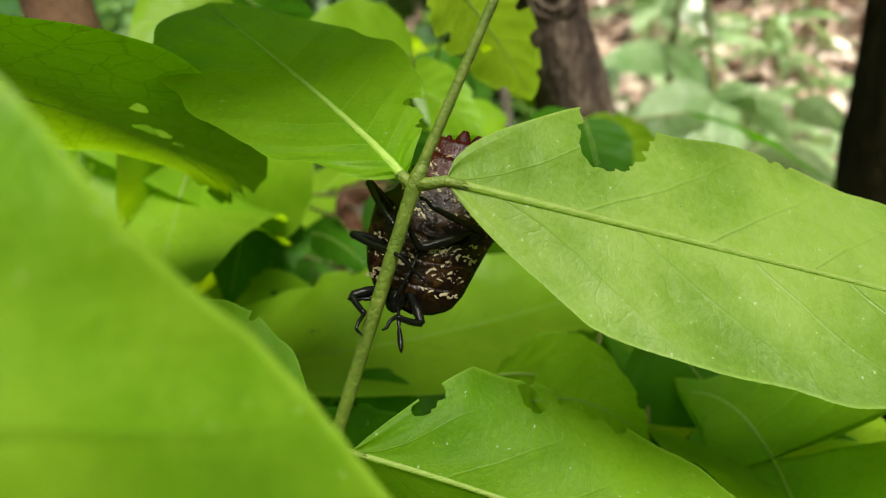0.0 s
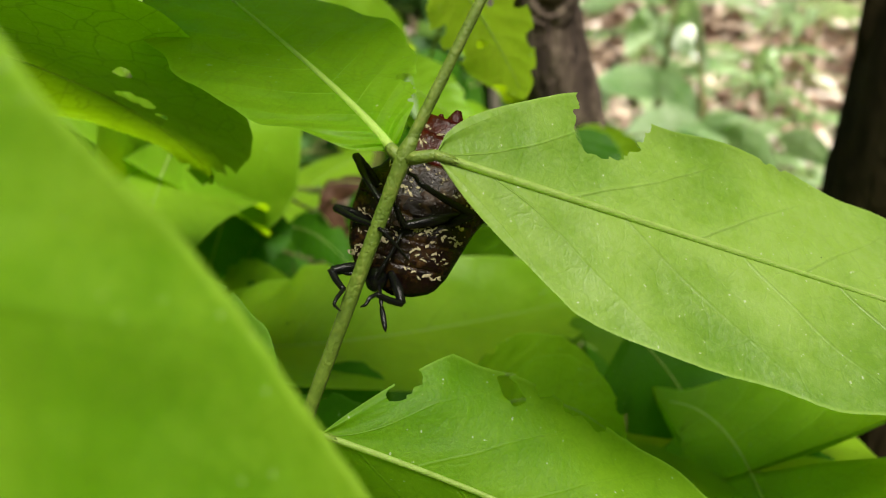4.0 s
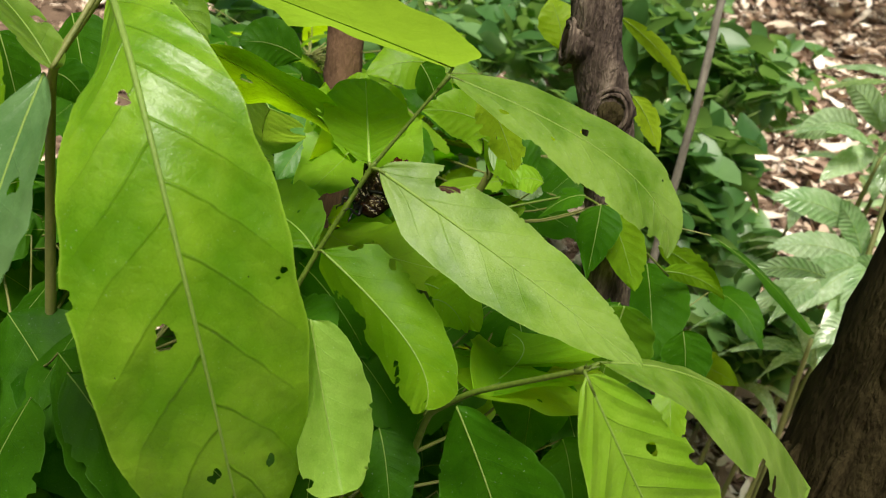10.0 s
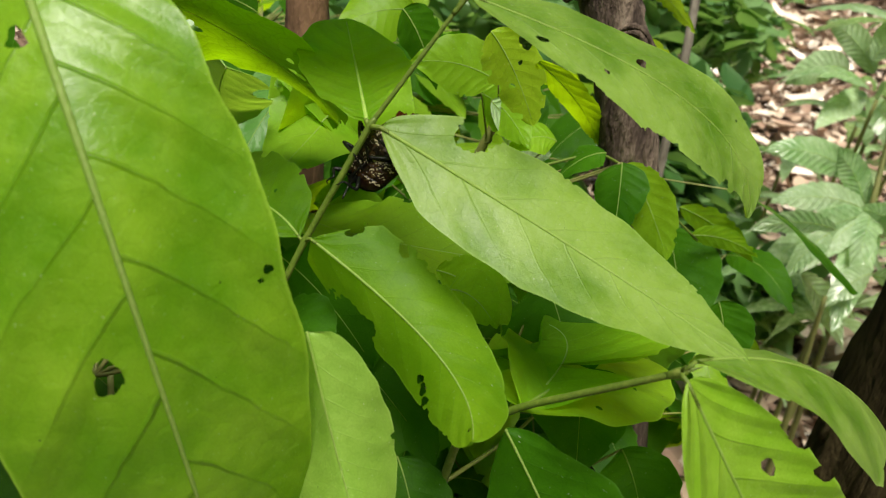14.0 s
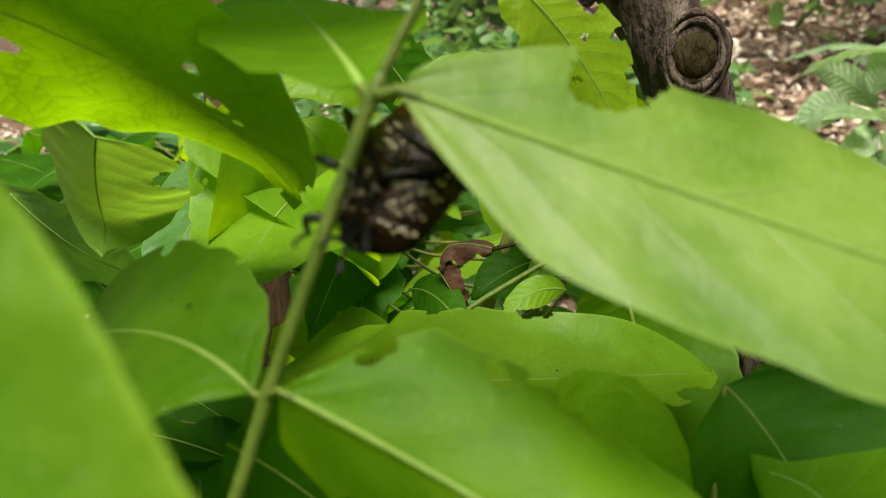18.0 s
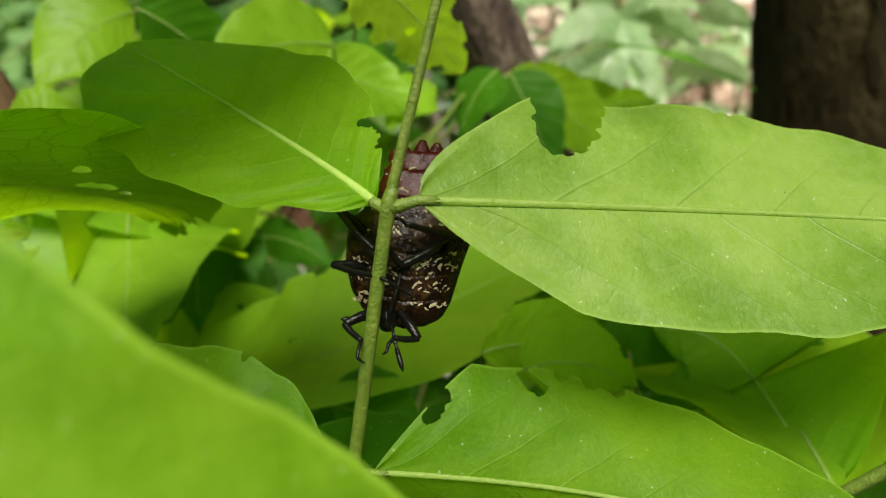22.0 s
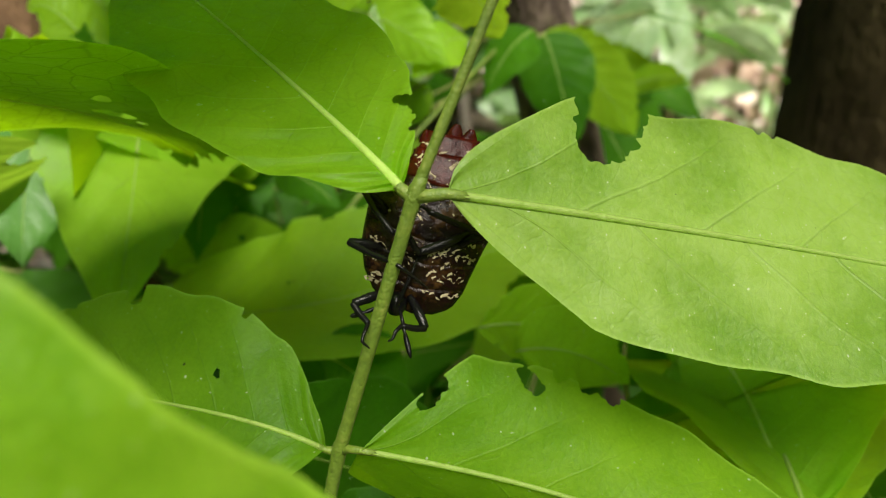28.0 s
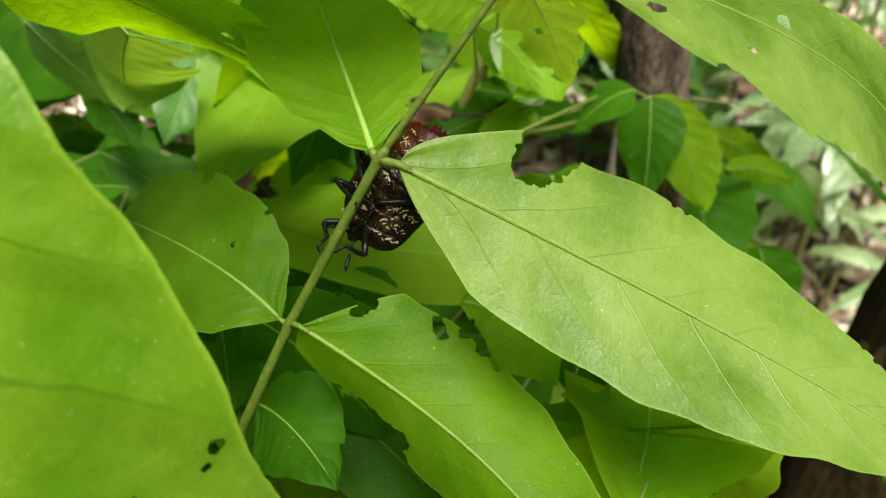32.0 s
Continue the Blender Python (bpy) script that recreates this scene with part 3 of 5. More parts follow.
# ---- trunks ----
def trunk(label, mat, pts, radii, knots=(), seed=0, plates=0):
    t = thing("tree_trunk", pts[0], label, "tree trunk")
    pts = np.array(pts, float)
    rng = np.random.default_rng(seed)
    n, sides = 70, 28
    k = np.linspace(0, len(pts) - 1, n)
    line = np.stack([np.interp(k, np.arange(len(pts)), pts[:, i]) for i in range(3)], 1)
    for _ in range(6):
        line[1:-1] = (line[:-2] + 2 * line[1:-1] + line[2:]) / 4
    r = np.interp(k, np.arange(len(pts)), radii)
    a = np.linspace(0, 2 * np.pi, sides, endpoint=False)
    ph = rng.uniform(0, 6.28, 4)
    prof = 1 + 0.05 * np.sin(3 * a + ph[0])[None] * np.sin(0.35 * np.arange(n) + ph[1])[:, None] + 0.035 * rng.standard_normal((n, sides))
    v, f = tube(line, r, sides)
    v = line.repeat(sides, 0) + (v - line.repeat(sides, 0)) * prof.reshape(-1, 1)
    stem = mesh_part("trunk", v, f, mat, t)
    for _ in range(plates):
        # low flakes of bark along the grain
        c, w, z0, ln = rng.uniform(0, 6.283), rng.uniform(0.08, 0.2), rng.uniform(0.1, 0.55), rng.uniform(0.012, 0.05)
        zz = np.linspace(z0, z0 + ln, 6)
        pv = []
        for i, h in enumerate(zz):
            k0 = h * (n - 1)
            cen = np.array([np.interp(k0, np.arange(n), line[:, q]) for q in range(3)])
            rr = np.interp(k0, np.arange(n), r)
            for j in range(5):
                g = c + w * (j / 2 - 1) * (0.7 + 0.3 * math.sin(2.1 * i + c)) * (1 if 0 < i < 5 else 0.4)
                up = 1.05 if 0 < i < 5 and 0 < j < 4 else 0.93
                pv.append(cen + rr * up * rng.uniform(0.99, 1.02) * np.array([math.cos(g), math.sin(g), 0]))
        mesh_part("bark_plate", np.array(pv), [(i * 5 + j, i * 5 + j + 1, i * 5 + j + 6, i * 5 + j + 5) for i in range(5) for j in range(4)], mat, stem, pv[0])
    for p, out, rad in knots:
        p, out = np.array(p, float), unit(np.array(out, float))
        # swollen collar round the scar of a lost branch
        m = np.linspace(0, 1, 9)
        lin = p + out * (rad * (np.array([-0.9, -0.3, 0.1, 0.35, 0.45, 0.42, 0.3, 0.18, 0.12]))[:, None])
        rr = rad * np.array([1.5, 1.35, 1.2, 1.08, 0.95, 0.78, 0.62, 0.4, 0.05])
        kv, kf = tube(lin, rr, 18, 0.05, rng)
        knot = mesh_part("branch_knot", kv, kf, mat, t, label="round scarred branch knot")
        sv, sf = tube(p + out * (rad * np.array([0.2, 0.4, 0.52, 0.56, 0.58]))[:, None], rad * np.array([0.6, 0.82, 0.7, 0.4, 0.05]), 16, 0.06, rng)
        mesh_part("scar", sv, sf, DARKBARK, knot, label="dark rotten scar")
        for q, w in ((1.12, 0.16), (0.9, 0.13)):
            a_ = np.linspace(0, 6.283, 25)
            e1 = unit(np.cross(out, [0, 0, 1.0]))
            e2 = np.cross(out, e1)
            rim = p + out * rad * (0.35 if q > 1 else 0.46) + rad * q * (np.cos(a_)[:, None] * e1 + 1.25 * np.sin(a_)[:, None] * e2)
            rv, rf = tube(rim, rad * w * rng.uniform(0.7, 1.3, 25), 7, 0.1, rng, False)
            mesh_part("bark_lip", rv, rf, mat, knot)
    return t


trunk("slender grey-brown sapling trunk with round branch knots", BARK, [(0.115, 0.30, -0.05), (0.095, 0.30, 0.30), (0.044, 0.295, 0.565), (0.024, 0.29, 0.625), (0.009, 0.29, 0.66), (0.0, 0.29, 0.69), (-0.014, 0.29, 0.78), (-0.03, 0.29, 1.3), (-0.05, 0.30, 2.4)], [0.020, 0.017, 0.0145, 0.0142, 0.0138, 0.0136, 0.0132, 0.012, 0.005],
      [((0.029, 0.281, 0.627), (0.3, -1, 0.0), 0.0095), ((-0.002, 0.284, 0.658), (-1, -0.6, 0.0), 0.009)], 1, 60)
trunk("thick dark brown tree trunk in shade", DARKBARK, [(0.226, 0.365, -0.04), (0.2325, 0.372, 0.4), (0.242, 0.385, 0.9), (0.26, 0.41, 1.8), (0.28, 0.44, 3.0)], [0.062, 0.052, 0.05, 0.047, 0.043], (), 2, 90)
trunk("thin red-brown sapling trunk", REDBARK, [(-0.11, 0.24, 0.0), (-0.122, 0.25, 0.55), (-0.135, 0.264, 0.63), (-0.15, 0.27, 0.75), (-0.17, 0.28, 1.1), (-0.20, 0.29, 2.1)], [0.013, 0.0115, 0.011, 0.0105, 0.01, 0.004], (), 3, 20)
trunk("thin pale sapling stem among herbs", GREYBARK, [(0.040, 0.66, -0.02), (0.018, 0.67, 0.58), (0.003, 0.71, 0.70), (-0.005, 0.74, 1.1), (-0.015, 0.76, 1.9)], [0.005, 0.0042, 0.0038, 0.0035, 0.002], (), 4)

# ---- the shrub with the bug ----
N2, N1, N0 = (-0.0174, 0.0854, 0.5835), (-0.0029, 0.0902, 0.6206), (0.0155, 0.0980, 0.6560)
shrub = thing("leafy_shrub", (-0.02, 0.03, 0.0), "young green shrub with insect-bitten broad leaves on a slim stem", "shrub")
bar("stem", [(-0.02, 0.03, -0.02), (-0.036, 0.06, 0.45), (-0.0265, 0.0798, 0.5549), N2, (-0.0041, 0.0898, 0.6176), N1, (-0.0013, 0.0909, 0.6238), N0], [0.004, 0.0025, 0.00106, 0.00097, 0.00092, 0.00085, 0.00070, 0.00056], STEM, shrub, 14, 180, 0.03, 2)
for under, at_, over, up in (((-0.0265, 0.0798, 0.5549), N2, N1, 0.00112), (N2, N1, N0, 0.00104), (N1, N0, None, 0.0008)):
    # swollen joints where the leaves leave the stem
    c = np.array(at_)
    low = unit(c - np.array(under))
    high = low if over is None else unit(np.array(over) - c)
    way = np.vstack([c - low * k for k in (0.0038, 0.0028, 0.0018, 0.0009)] + [c] + [c + high * k for k in (0.0009, 0.0018, 0.0028)])
    nv, nf = tube(way, up * np.array([0.8, 0.88, 0.93, 0.97, 1.0, 0.97, 0.86, 0.66]), 14, 0.03, np.random.default_rng(4))
    mesh_part("node", nv, nf, STEM, shrub, label="swollen olive stem joint")
leaf(shrub, UNDER, (0.0010, 0.0889, 0.6213), (0.0102, 0.0073, -0.0057), (0.1071, 0.0923, 0.5855), -1.15, -0.80, 0.0380, 0.50, 0.77, 0.0, stalk=N1, rib=0.0012, wave=0.005, seed=1, ns=220, nu=30, slope=(-1, 0.13, 0.36), lobe=(1, 0.115, 0.05, 0.16), holes=[(0.127, 0.60, 0.0012), (0.134, 0.68, 0.0021), (0.138, 0.82, 0.0026), (0.141, 0.95, 0.0028), (0.146, 1.06, 0.0030), (0.154, 0.84, 0.0025), (0.163, 0.95, 0.0030), (0.173, 0.84, 0.0015), (0.171, 0.69, 0.0011), (0.163, 0.64, 0.0010), (0.150, 0.60, 0.0014), (0.140, 0.56, 0.0010), (0.170, 1.06, 0.0030), (0.118, 0.74, 0.0007), (0.116, 0.93, 0.0006)], label="broad lime leaf with a ragged bite in its edge")
leaf(shrub, SMOOTH, (-0.0044, 0.0909, 0.6215), (0.0072, -0.0102, -0.0017), (-0.0427, 0.1422, 0.6385), 1.09, 0.52, 0.0342, 1.21, 0.53, 0.0, stalk=N1, rib=0.0013, seed=2, ns=140, nu=20, holes=[(0.335, -0.77, 0.0009), (0.320, -0.86, 0.0011), (0.308, -0.97, 0.0013), (0.300, -1.07, 0.0013), (0.292, -1.0, 0.0009), (0.270, -0.98, 0.0004), (0.24, -1.0, 0.0006)])
leaf(shrub, MIDGREEN, (-0.0197, 0.0859, 0.5837), (0.0103, -0.0087, 0.0086), (-0.0794, 0.1157, 0.5754), 0.97, -0.30, 0.0348, 0.93, 0.55, 0.05, stalk=N2, rib=0.0009, seed=3, ns=110, nu=18, holes=[(0.70, -0.9, 0.0011), (0.705, -1.0, 0.0014), (0.43, -1.0, 0.0009), (0.45, -0.35, 0.0007)])
leaf(shrub, FRESH, (-0.0141, 0.0830, 0.5859), (0.0123, 0.0088, -0.0066), (0.0526, 0.0510, 0.5644), -0.64, -1.06, 0.0335, 0.15, 0.51, 0.54, stalk=N2, rib=0.0009, seed=4, ns=190, nu=28, slope=(1, 0.11, 0.75), holes=[(0.101, -0.80, 0.0007), (0.100, -0.92, 0.0010), (0.100, -1.05, 0.0012), (0.160, -0.97, 0.0040), (0.178, -0.93, 0.0046), (0.203, -0.90, 0.0048), (0.225, -0.85, 0.0040), (0.238, -1.02, 0.0040), (0.172, -1.1, 0.0050), (0.063, 0.54, 0.0009), (0.067, 0.63, 0.0010), (0.073, 0.73, 0.0011), (0.135, 1.04, 0.0010), (0.188, 0.90, 0.0013), (0.202, 0.84, 0.0009), (0.235, 1.02, 0.0012), (0.275, 1.02, 0.0015), (0.31, 1.0, 0.0016), (0.51, -0.62, 0.0014), (0.55, -0.72, 0.0017), (0.59, -0.85, 0.0015), (0.63, -0.98, 0.0012), (0.9, -0.2, 0.0006)])
leaf(shrub, UNDER, (0.0166, 0.1000, 0.6576), (0.0188, 0.0138, 0.0035), (0.0975, 0.1421, 0.6068), -1.27, 0.26, 0.0421, 0.58, 0.93, 0.05, stalk=N0, rib=0.0008, seed=5, ns=150, nu=22, holes=[(0.327, 0.20, 0.0016), (0.335, 0.27, 0.0010), (0.24, -0.45, 0.0007), (0.657, 0.73, 0.0006), (0.114, -0.5, 0.0012)], bites=[(0.40, -1, 0.05, 0.10), (0.743, -1, 0.03, 0.22), (0.86, -1, 0.03, 0.3), (0.20, -1, 0.03, 0.12)])
leaf(shrub, MATTE, (-0.0014, 0.1379, 0.6536), (-0.0016, -0.0260, 0.0068), (-0.0834, 0.0905, 0.6704), -1.04, -0.14, 0.0751, 0.30, 0.64, 0.11, stalk=N0, rib=0.0009, seed=6, ns=90, nu=14)
leaf(shrub, YELLOW, (-0.0034, 0.1779, 0.6392), (0.0000, 0.0000, 0.0030), (0.0170, 0.1848, 0.6077), -0.16, 0.00, 0.0219, 0.60, 0.70, 0.10, rib=0.0006, seed=7, ns=70, nu=12, bites=[(0.3, 1, 0.06, 0.4), (0.6, -1, 0.05, 0.3), (0.75, 1, 0.04, 0.3), (0.4, -1, 0.04, 0.3), (0.9, -1, 0.04, 0.4), (0.55, 1, 0.03, 0.3)], holes=[(0.45, 0.3, 0.0009), (0.62, -0.3, 0.0011)])

front = thing("leafy_shrub", (-0.12, 0.02, 0.0), "shrub shoot with a very large hanging lime leaf", "shrub")
bar("stem", [(-0.12, 0.02, -0.02), (-0.165, 0.085, 0.4), (-0.142, 0.068, 0.59), (-0.117, 0.05, 0.632), (-0.106, 0.064, 0.662), (-0.10, 0.075, 0.70)], [0.005, 0.003, 0.002, 0.0016, 0.0014, 0.001], TWIG, front, 10, 50, 0.015, 3)
big_leaf = leaf(front, BROAD, (-0.0926, 0.0538, 0.6618), (0.0205, -0.0308, 0.0470), (0.0049, 0.0324, 0.4920), -0.77, -0.53, 0.0696, 0.79, 0.33, 0.29, rib=0.0026, seed=8, ns=220, nu=34, veins=11.0, holes=[(0.70, -0.27, 0.0034), (0.357, -0.20, 0.0022), (0.345, -0.20, 0.0019), (0.657, 0.87, 0.0012), (0.665, 0.80, 0.0008), (0.90, 0.50, 0.0018), (0.886, -0.13, 0.0016), (0.892, -0.20, 0.0013), (0.64, -1.0, 0.0022), (0.625, -1.0, 0.0016), (0.93, 1.03, 0.0016)], label="very large hanging lime leaf with small holes")
leaf(front, BLUISH, (-0.0943, 0.0296, 0.6359), (0.0012, -0.0103, -0.0109), (-0.0485, -0.0254, 0.5787), -0.22, -0.06, 0.0486, 0.73, 0.63, -0.19, rib=0.0010, seed=9, ns=70, nu=12, holes=[(0.35, 0.35, 0.003)], bites=[(0.8, 1, 0.015, 0.2)])
leaf(front, MATTE, (0.0050, 0.0526, 0.5766), (0.0007, 0.0009, -0.0060), (0.0346, 0.0410, 0.5270), -0.47, -1.09, 0.0345, 0.38, 0.32, 0.67, rib=0.0007, seed=10, ns=60, nu=10, bites=[(0.85, -1, 0.03, 0.3)])

side = thing("leafy_shrub", (0.03, 0.06, 0.0), "low shrub shoot with bitten green leaves on a thin twig", "shrub")
bar("stem", [(0.03, 0.06, -0.02), (0.02, 0.09, 0.3), (0.035, 0.095, 0.53), (0.054, 0.0875, 0.5535), (0.0924, 0.076, 0.5863)], [0.004, 0.003, 0.0014, 0.0011, 0.0009], STEM, side, 10, 50, 0.015, 4)
TIP = (0.0924, 0.0760, 0.5863)
nv, nf = tube(np.array(TIP) + unit(np.array([0.0384, -0.0115, 0.0328])) * np.linspace(-0.004, 0.0025, 7)[:, None], np.array([0.00088, 0.00105, 0.00125, 0.00135, 0.0012, 0.0008, 0.0003]), 12, 0.03, np.random.default_rng(6))
mesh_part("node", nv, nf, STEM, side, label="swollen olive stem joint")
for way in ((0.0022, -0.0014, 0.0038), (0.0040, 0.0010, 0.0026), (0.0004, -0.0022, 0.0034)):
    bv, bf = tube([np.array(TIP), np.array(TIP) + 0.5 * np.array(way), np.array(TIP) + np.array(way)], [0.0006, 0.0005, 0.0001], 8)
    mesh_part("bud", bv, bf, STEM, side, label="small pointed leaf bud")
leaf(side, RIBBED, (0.0940, 0.0718, 0.5868), (0.0150, -0.0027, -0.0181), (0.1363, 0.1155, 0.5117), -0.78, 0.48, 0.0488, 0.57, 0.66, -0.20, stalk=TIP, rib=0.0010, seed=11, ns=90, nu=16, veins=10.0, holes=[(0.22, 0.5, 0.0019)], bites=[(0.19, 1, 0.03, 0.12), (0.3, 1, 0.02, 0.15)])
leaf(side, UNDER, (0.0946, 0.0823, 0.5868), (-0.0002, -0.0047, 0.0196), (0.1789, 0.1921, 0.5104), -1.88, 0.19, 0.0550, 0.65, 0.61, 0.38, stalk=TIP, rib=0.0010, seed=12, ns=90, nu=12, bites=[(0.6, -1, 0.03, 0.3), (0.7, -1, 0.015, 0.3)])
leaf(side, GREEN, (0.0549, 0.0730, 0.5555), (0.0058, -0.0031, -0.0014), (0.0891, 0.0683, 0.5057), -0.07, -0.57, 0.0492, 0.75, 0.68, 0.17, rib=0.0008, seed=13)
leaf(side, LIME, (0.0552, 0.0865, 0.5541), (0.0011, -0.0028, 0.0051), (0.0683, 0.1867, 0.5234), 0.54, -1.45, 0.0585, 0.89, 0.66, 0.03, rib=0.0011, seed=14, ns=90, nu=16, holes=[(0.3, 0.6, 0.0011)])

back = thing("leafy_shrub", (-0.03, 0.24, 0.0), "green shrub with holed leaves behind the bug", "shrub")
bar("stem", [(-0.03, 0.24, -0.02), (-0.04, 0.25, 0.35), (-0.05, 0.26, 0.5), (-0.02, 0.27, 0.6)], [0.005, 0.004, 0.003, 0.002], TWIG, back, 10, 50, 0.015, 5)
bar("twig", [(-0.045, 0.215, 0.52), (-0.028, 0.193, 0.56), (-0.0, 0.222, 0.5745), (0.0285, 0.265, 0.583), (0.04, 0.275, 0.577), (0.0821, 0.3136, 0.537)], [0.0009, 0.0008, 0.0007, 0.0007, 0.0007, 0.0006], STEM, back, 8, 40)
leaf(back, NETTED, (-0.0909, 0.0942, 0.6431), (0.0118, -0.0005, 0.0029), (-0.0526, 0.1616, 0.5955), 0.57, -0.28, 0.0630, 0.68, 1.10, -0.08, rib=0.0007, seed=15, ns=150, nu=24, holes=[(0.55, 0.19, 0.0017), (0.57, 0.22, 0.0019), (0.59, 0.24, 0.0016), (0.64, 0.23, 0.0010), (0.48, 0.42, 0.0016), (0.22, -0.33, 0.0024), (0.20, -0.25, 0.0016)], bites=[(0.9, 1, 0.05, 0.35)])
leaf(back, LIME, (-0.0812, 0.1953, 0.5406), (-0.0152, -0.0383, 0.0103), (0.0379, 0.2011, 0.5478), -1.56, 0.77, 0.0589, 0.56, 0.59, -0.26, rib=0.0008, seed=16, ns=130, nu=20, holes=[(0.47, 0.3, 0.0009)], bites=[(0.86, -1, 0.04, 0.35), (0.95, -1, 0.02, 0.3), (0.8, 1, 0.02, 0.1), (0.6, 1, 0.015, 0.07)])
leaf(back, LIME, (-0.0740, 0.1850, 0.5874), (-0.0042, 0.0372, 0.0107), (-0.0695, 0.1376, 0.5708), 2.15, 2.16, 0.0699, 0.15, 0.63, 0.0, rib=0.0007, seed=17, ns=80, nu=16, wave=0.006, holes=[(0.59, 0.63, 0.0012), (0.60, 0.67, 0.0008), (0.64, 0.98, 0.0022), (0.61, 0.88, 0.0010)])
leaf(back, MIDGREEN, (0.0149, 0.2117, 0.5662), (-0.0024, 0.0045, 0.0088), (0.0317, 0.1990, 0.5062), 0.14, 0.88, 0.0524, 0.40, 0.16, 0.59, rib=0.0013, seed=18)
leaf(back, MIDGREEN, (0.0741, 0.2366, 0.5415), (-0.0006, 0.0017, 0.0022), (0.0754, 0.2295, 0.4923), -0.65, -0.05, 0.0476, 0.49, 0.45, -0.02, rib=0.0011, seed=19, holes=[(0.7, -0.4, 0.0016), (0.75, -0.5, 0.0009)])
leaf(back, LIME, (-0.0043, 0.2437, 0.6221), (0.0043, 0.0013, 0.0015), (0.0228, 0.2966, 0.5776), 0.15, -0.03, 0.0165, 0.63, 0.74, 0.11, rib=0.0005, seed=20)
leaf(back, PALE, (-0.0160, 0.2306, 0.6025), (0.0012, -0.0001, -0.0028), (0.0026, 0.2814, 0.5716), -1.23, -0.01, 0.0227, 0.64, 0.74, 0.07, rib=0.0005, seed=21)
leaf(back, MATTE, (-0.0908, 0.1423, 0.6123), (-0.0023, 0.0002, 0.0000), (-0.1089, 0.1631, 0.5841), -0.33, 0.17, 0.0419, 0.30, 0.38, 0.46, rib=0.0006, seed=31, tipcurl=-0.12, bites=[(0.3, 1, 0.1, 0.3)], ns=70, nu=14)
leaf(back, DUSKY, (-0.1634, 0.1842, 0.5924), (-0.0004, 0.0013, -0.0082), (-0.1149, 0.1924, 0.5679), 0.57, 0.55, 0.0391, 0.60, 0.79, 0.02, rib=0.0006, seed=32, holes=[(0.72, 0.0, 0.003)], ns=48, nu=10)
leaf(side, SMOOTH, (0.0545, 0.0904, 0.5513), (0.0073, 0.0157, -0.0011), (0.0445, 0.1417, 0.5528), -2.01, 0.22, 0.0683, 0.72, 0.52, 0.06, rib=0.0009, seed=33)
leaf(back, DUSKY, (-0.1189, 0.2176, 0.6010), (0.0000, 0.0000, 0.0040), (-0.1141, 0.1976, 0.5635), -0.32, -0.30, 0.0221, 0.55, 0.55, 0.10, rib=0.0006, seed=40, ns=36, nu=8)
leaf(back, LIME, (-0.0834, 0.2136, 0.5887), (0.0000, 0.0000, 0.0040), (-0.1157, 0.2180, 0.5993), 0.17, 0.40, 0.0211, 0.65, 0.65, 0.10, rib=0.0006, seed=41, ns=36, nu=8)
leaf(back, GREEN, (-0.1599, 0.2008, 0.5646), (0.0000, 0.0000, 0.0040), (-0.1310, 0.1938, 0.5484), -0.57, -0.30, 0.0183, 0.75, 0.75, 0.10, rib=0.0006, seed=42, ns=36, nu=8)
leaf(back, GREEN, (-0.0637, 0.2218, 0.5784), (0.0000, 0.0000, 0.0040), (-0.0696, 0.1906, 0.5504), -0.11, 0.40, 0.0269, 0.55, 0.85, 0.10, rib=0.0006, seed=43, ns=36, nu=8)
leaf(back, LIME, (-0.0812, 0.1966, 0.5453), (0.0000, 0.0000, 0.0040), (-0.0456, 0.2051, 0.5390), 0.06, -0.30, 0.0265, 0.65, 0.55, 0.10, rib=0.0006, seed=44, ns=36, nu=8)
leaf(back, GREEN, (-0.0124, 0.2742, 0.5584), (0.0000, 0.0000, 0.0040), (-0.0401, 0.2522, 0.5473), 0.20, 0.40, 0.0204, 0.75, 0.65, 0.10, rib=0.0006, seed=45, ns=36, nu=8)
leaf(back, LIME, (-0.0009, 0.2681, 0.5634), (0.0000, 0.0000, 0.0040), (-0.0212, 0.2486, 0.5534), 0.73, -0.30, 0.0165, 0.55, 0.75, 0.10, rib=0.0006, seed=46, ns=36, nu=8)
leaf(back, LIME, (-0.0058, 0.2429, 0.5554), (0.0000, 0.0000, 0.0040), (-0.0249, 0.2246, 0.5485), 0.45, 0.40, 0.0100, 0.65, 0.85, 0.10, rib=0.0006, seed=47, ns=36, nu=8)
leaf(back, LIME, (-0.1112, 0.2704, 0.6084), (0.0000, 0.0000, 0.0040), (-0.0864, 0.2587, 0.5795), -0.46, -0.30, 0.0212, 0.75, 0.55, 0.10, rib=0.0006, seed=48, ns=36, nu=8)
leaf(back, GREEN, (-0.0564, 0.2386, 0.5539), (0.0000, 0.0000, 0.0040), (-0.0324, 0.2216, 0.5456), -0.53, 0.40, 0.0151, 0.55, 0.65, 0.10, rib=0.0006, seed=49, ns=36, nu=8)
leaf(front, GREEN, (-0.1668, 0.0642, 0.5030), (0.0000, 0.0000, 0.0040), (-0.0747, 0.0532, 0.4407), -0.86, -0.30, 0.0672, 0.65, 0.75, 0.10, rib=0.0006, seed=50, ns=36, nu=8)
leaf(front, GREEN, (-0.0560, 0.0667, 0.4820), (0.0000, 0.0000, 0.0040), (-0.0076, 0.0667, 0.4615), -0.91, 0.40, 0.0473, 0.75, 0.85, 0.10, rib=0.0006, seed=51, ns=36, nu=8)
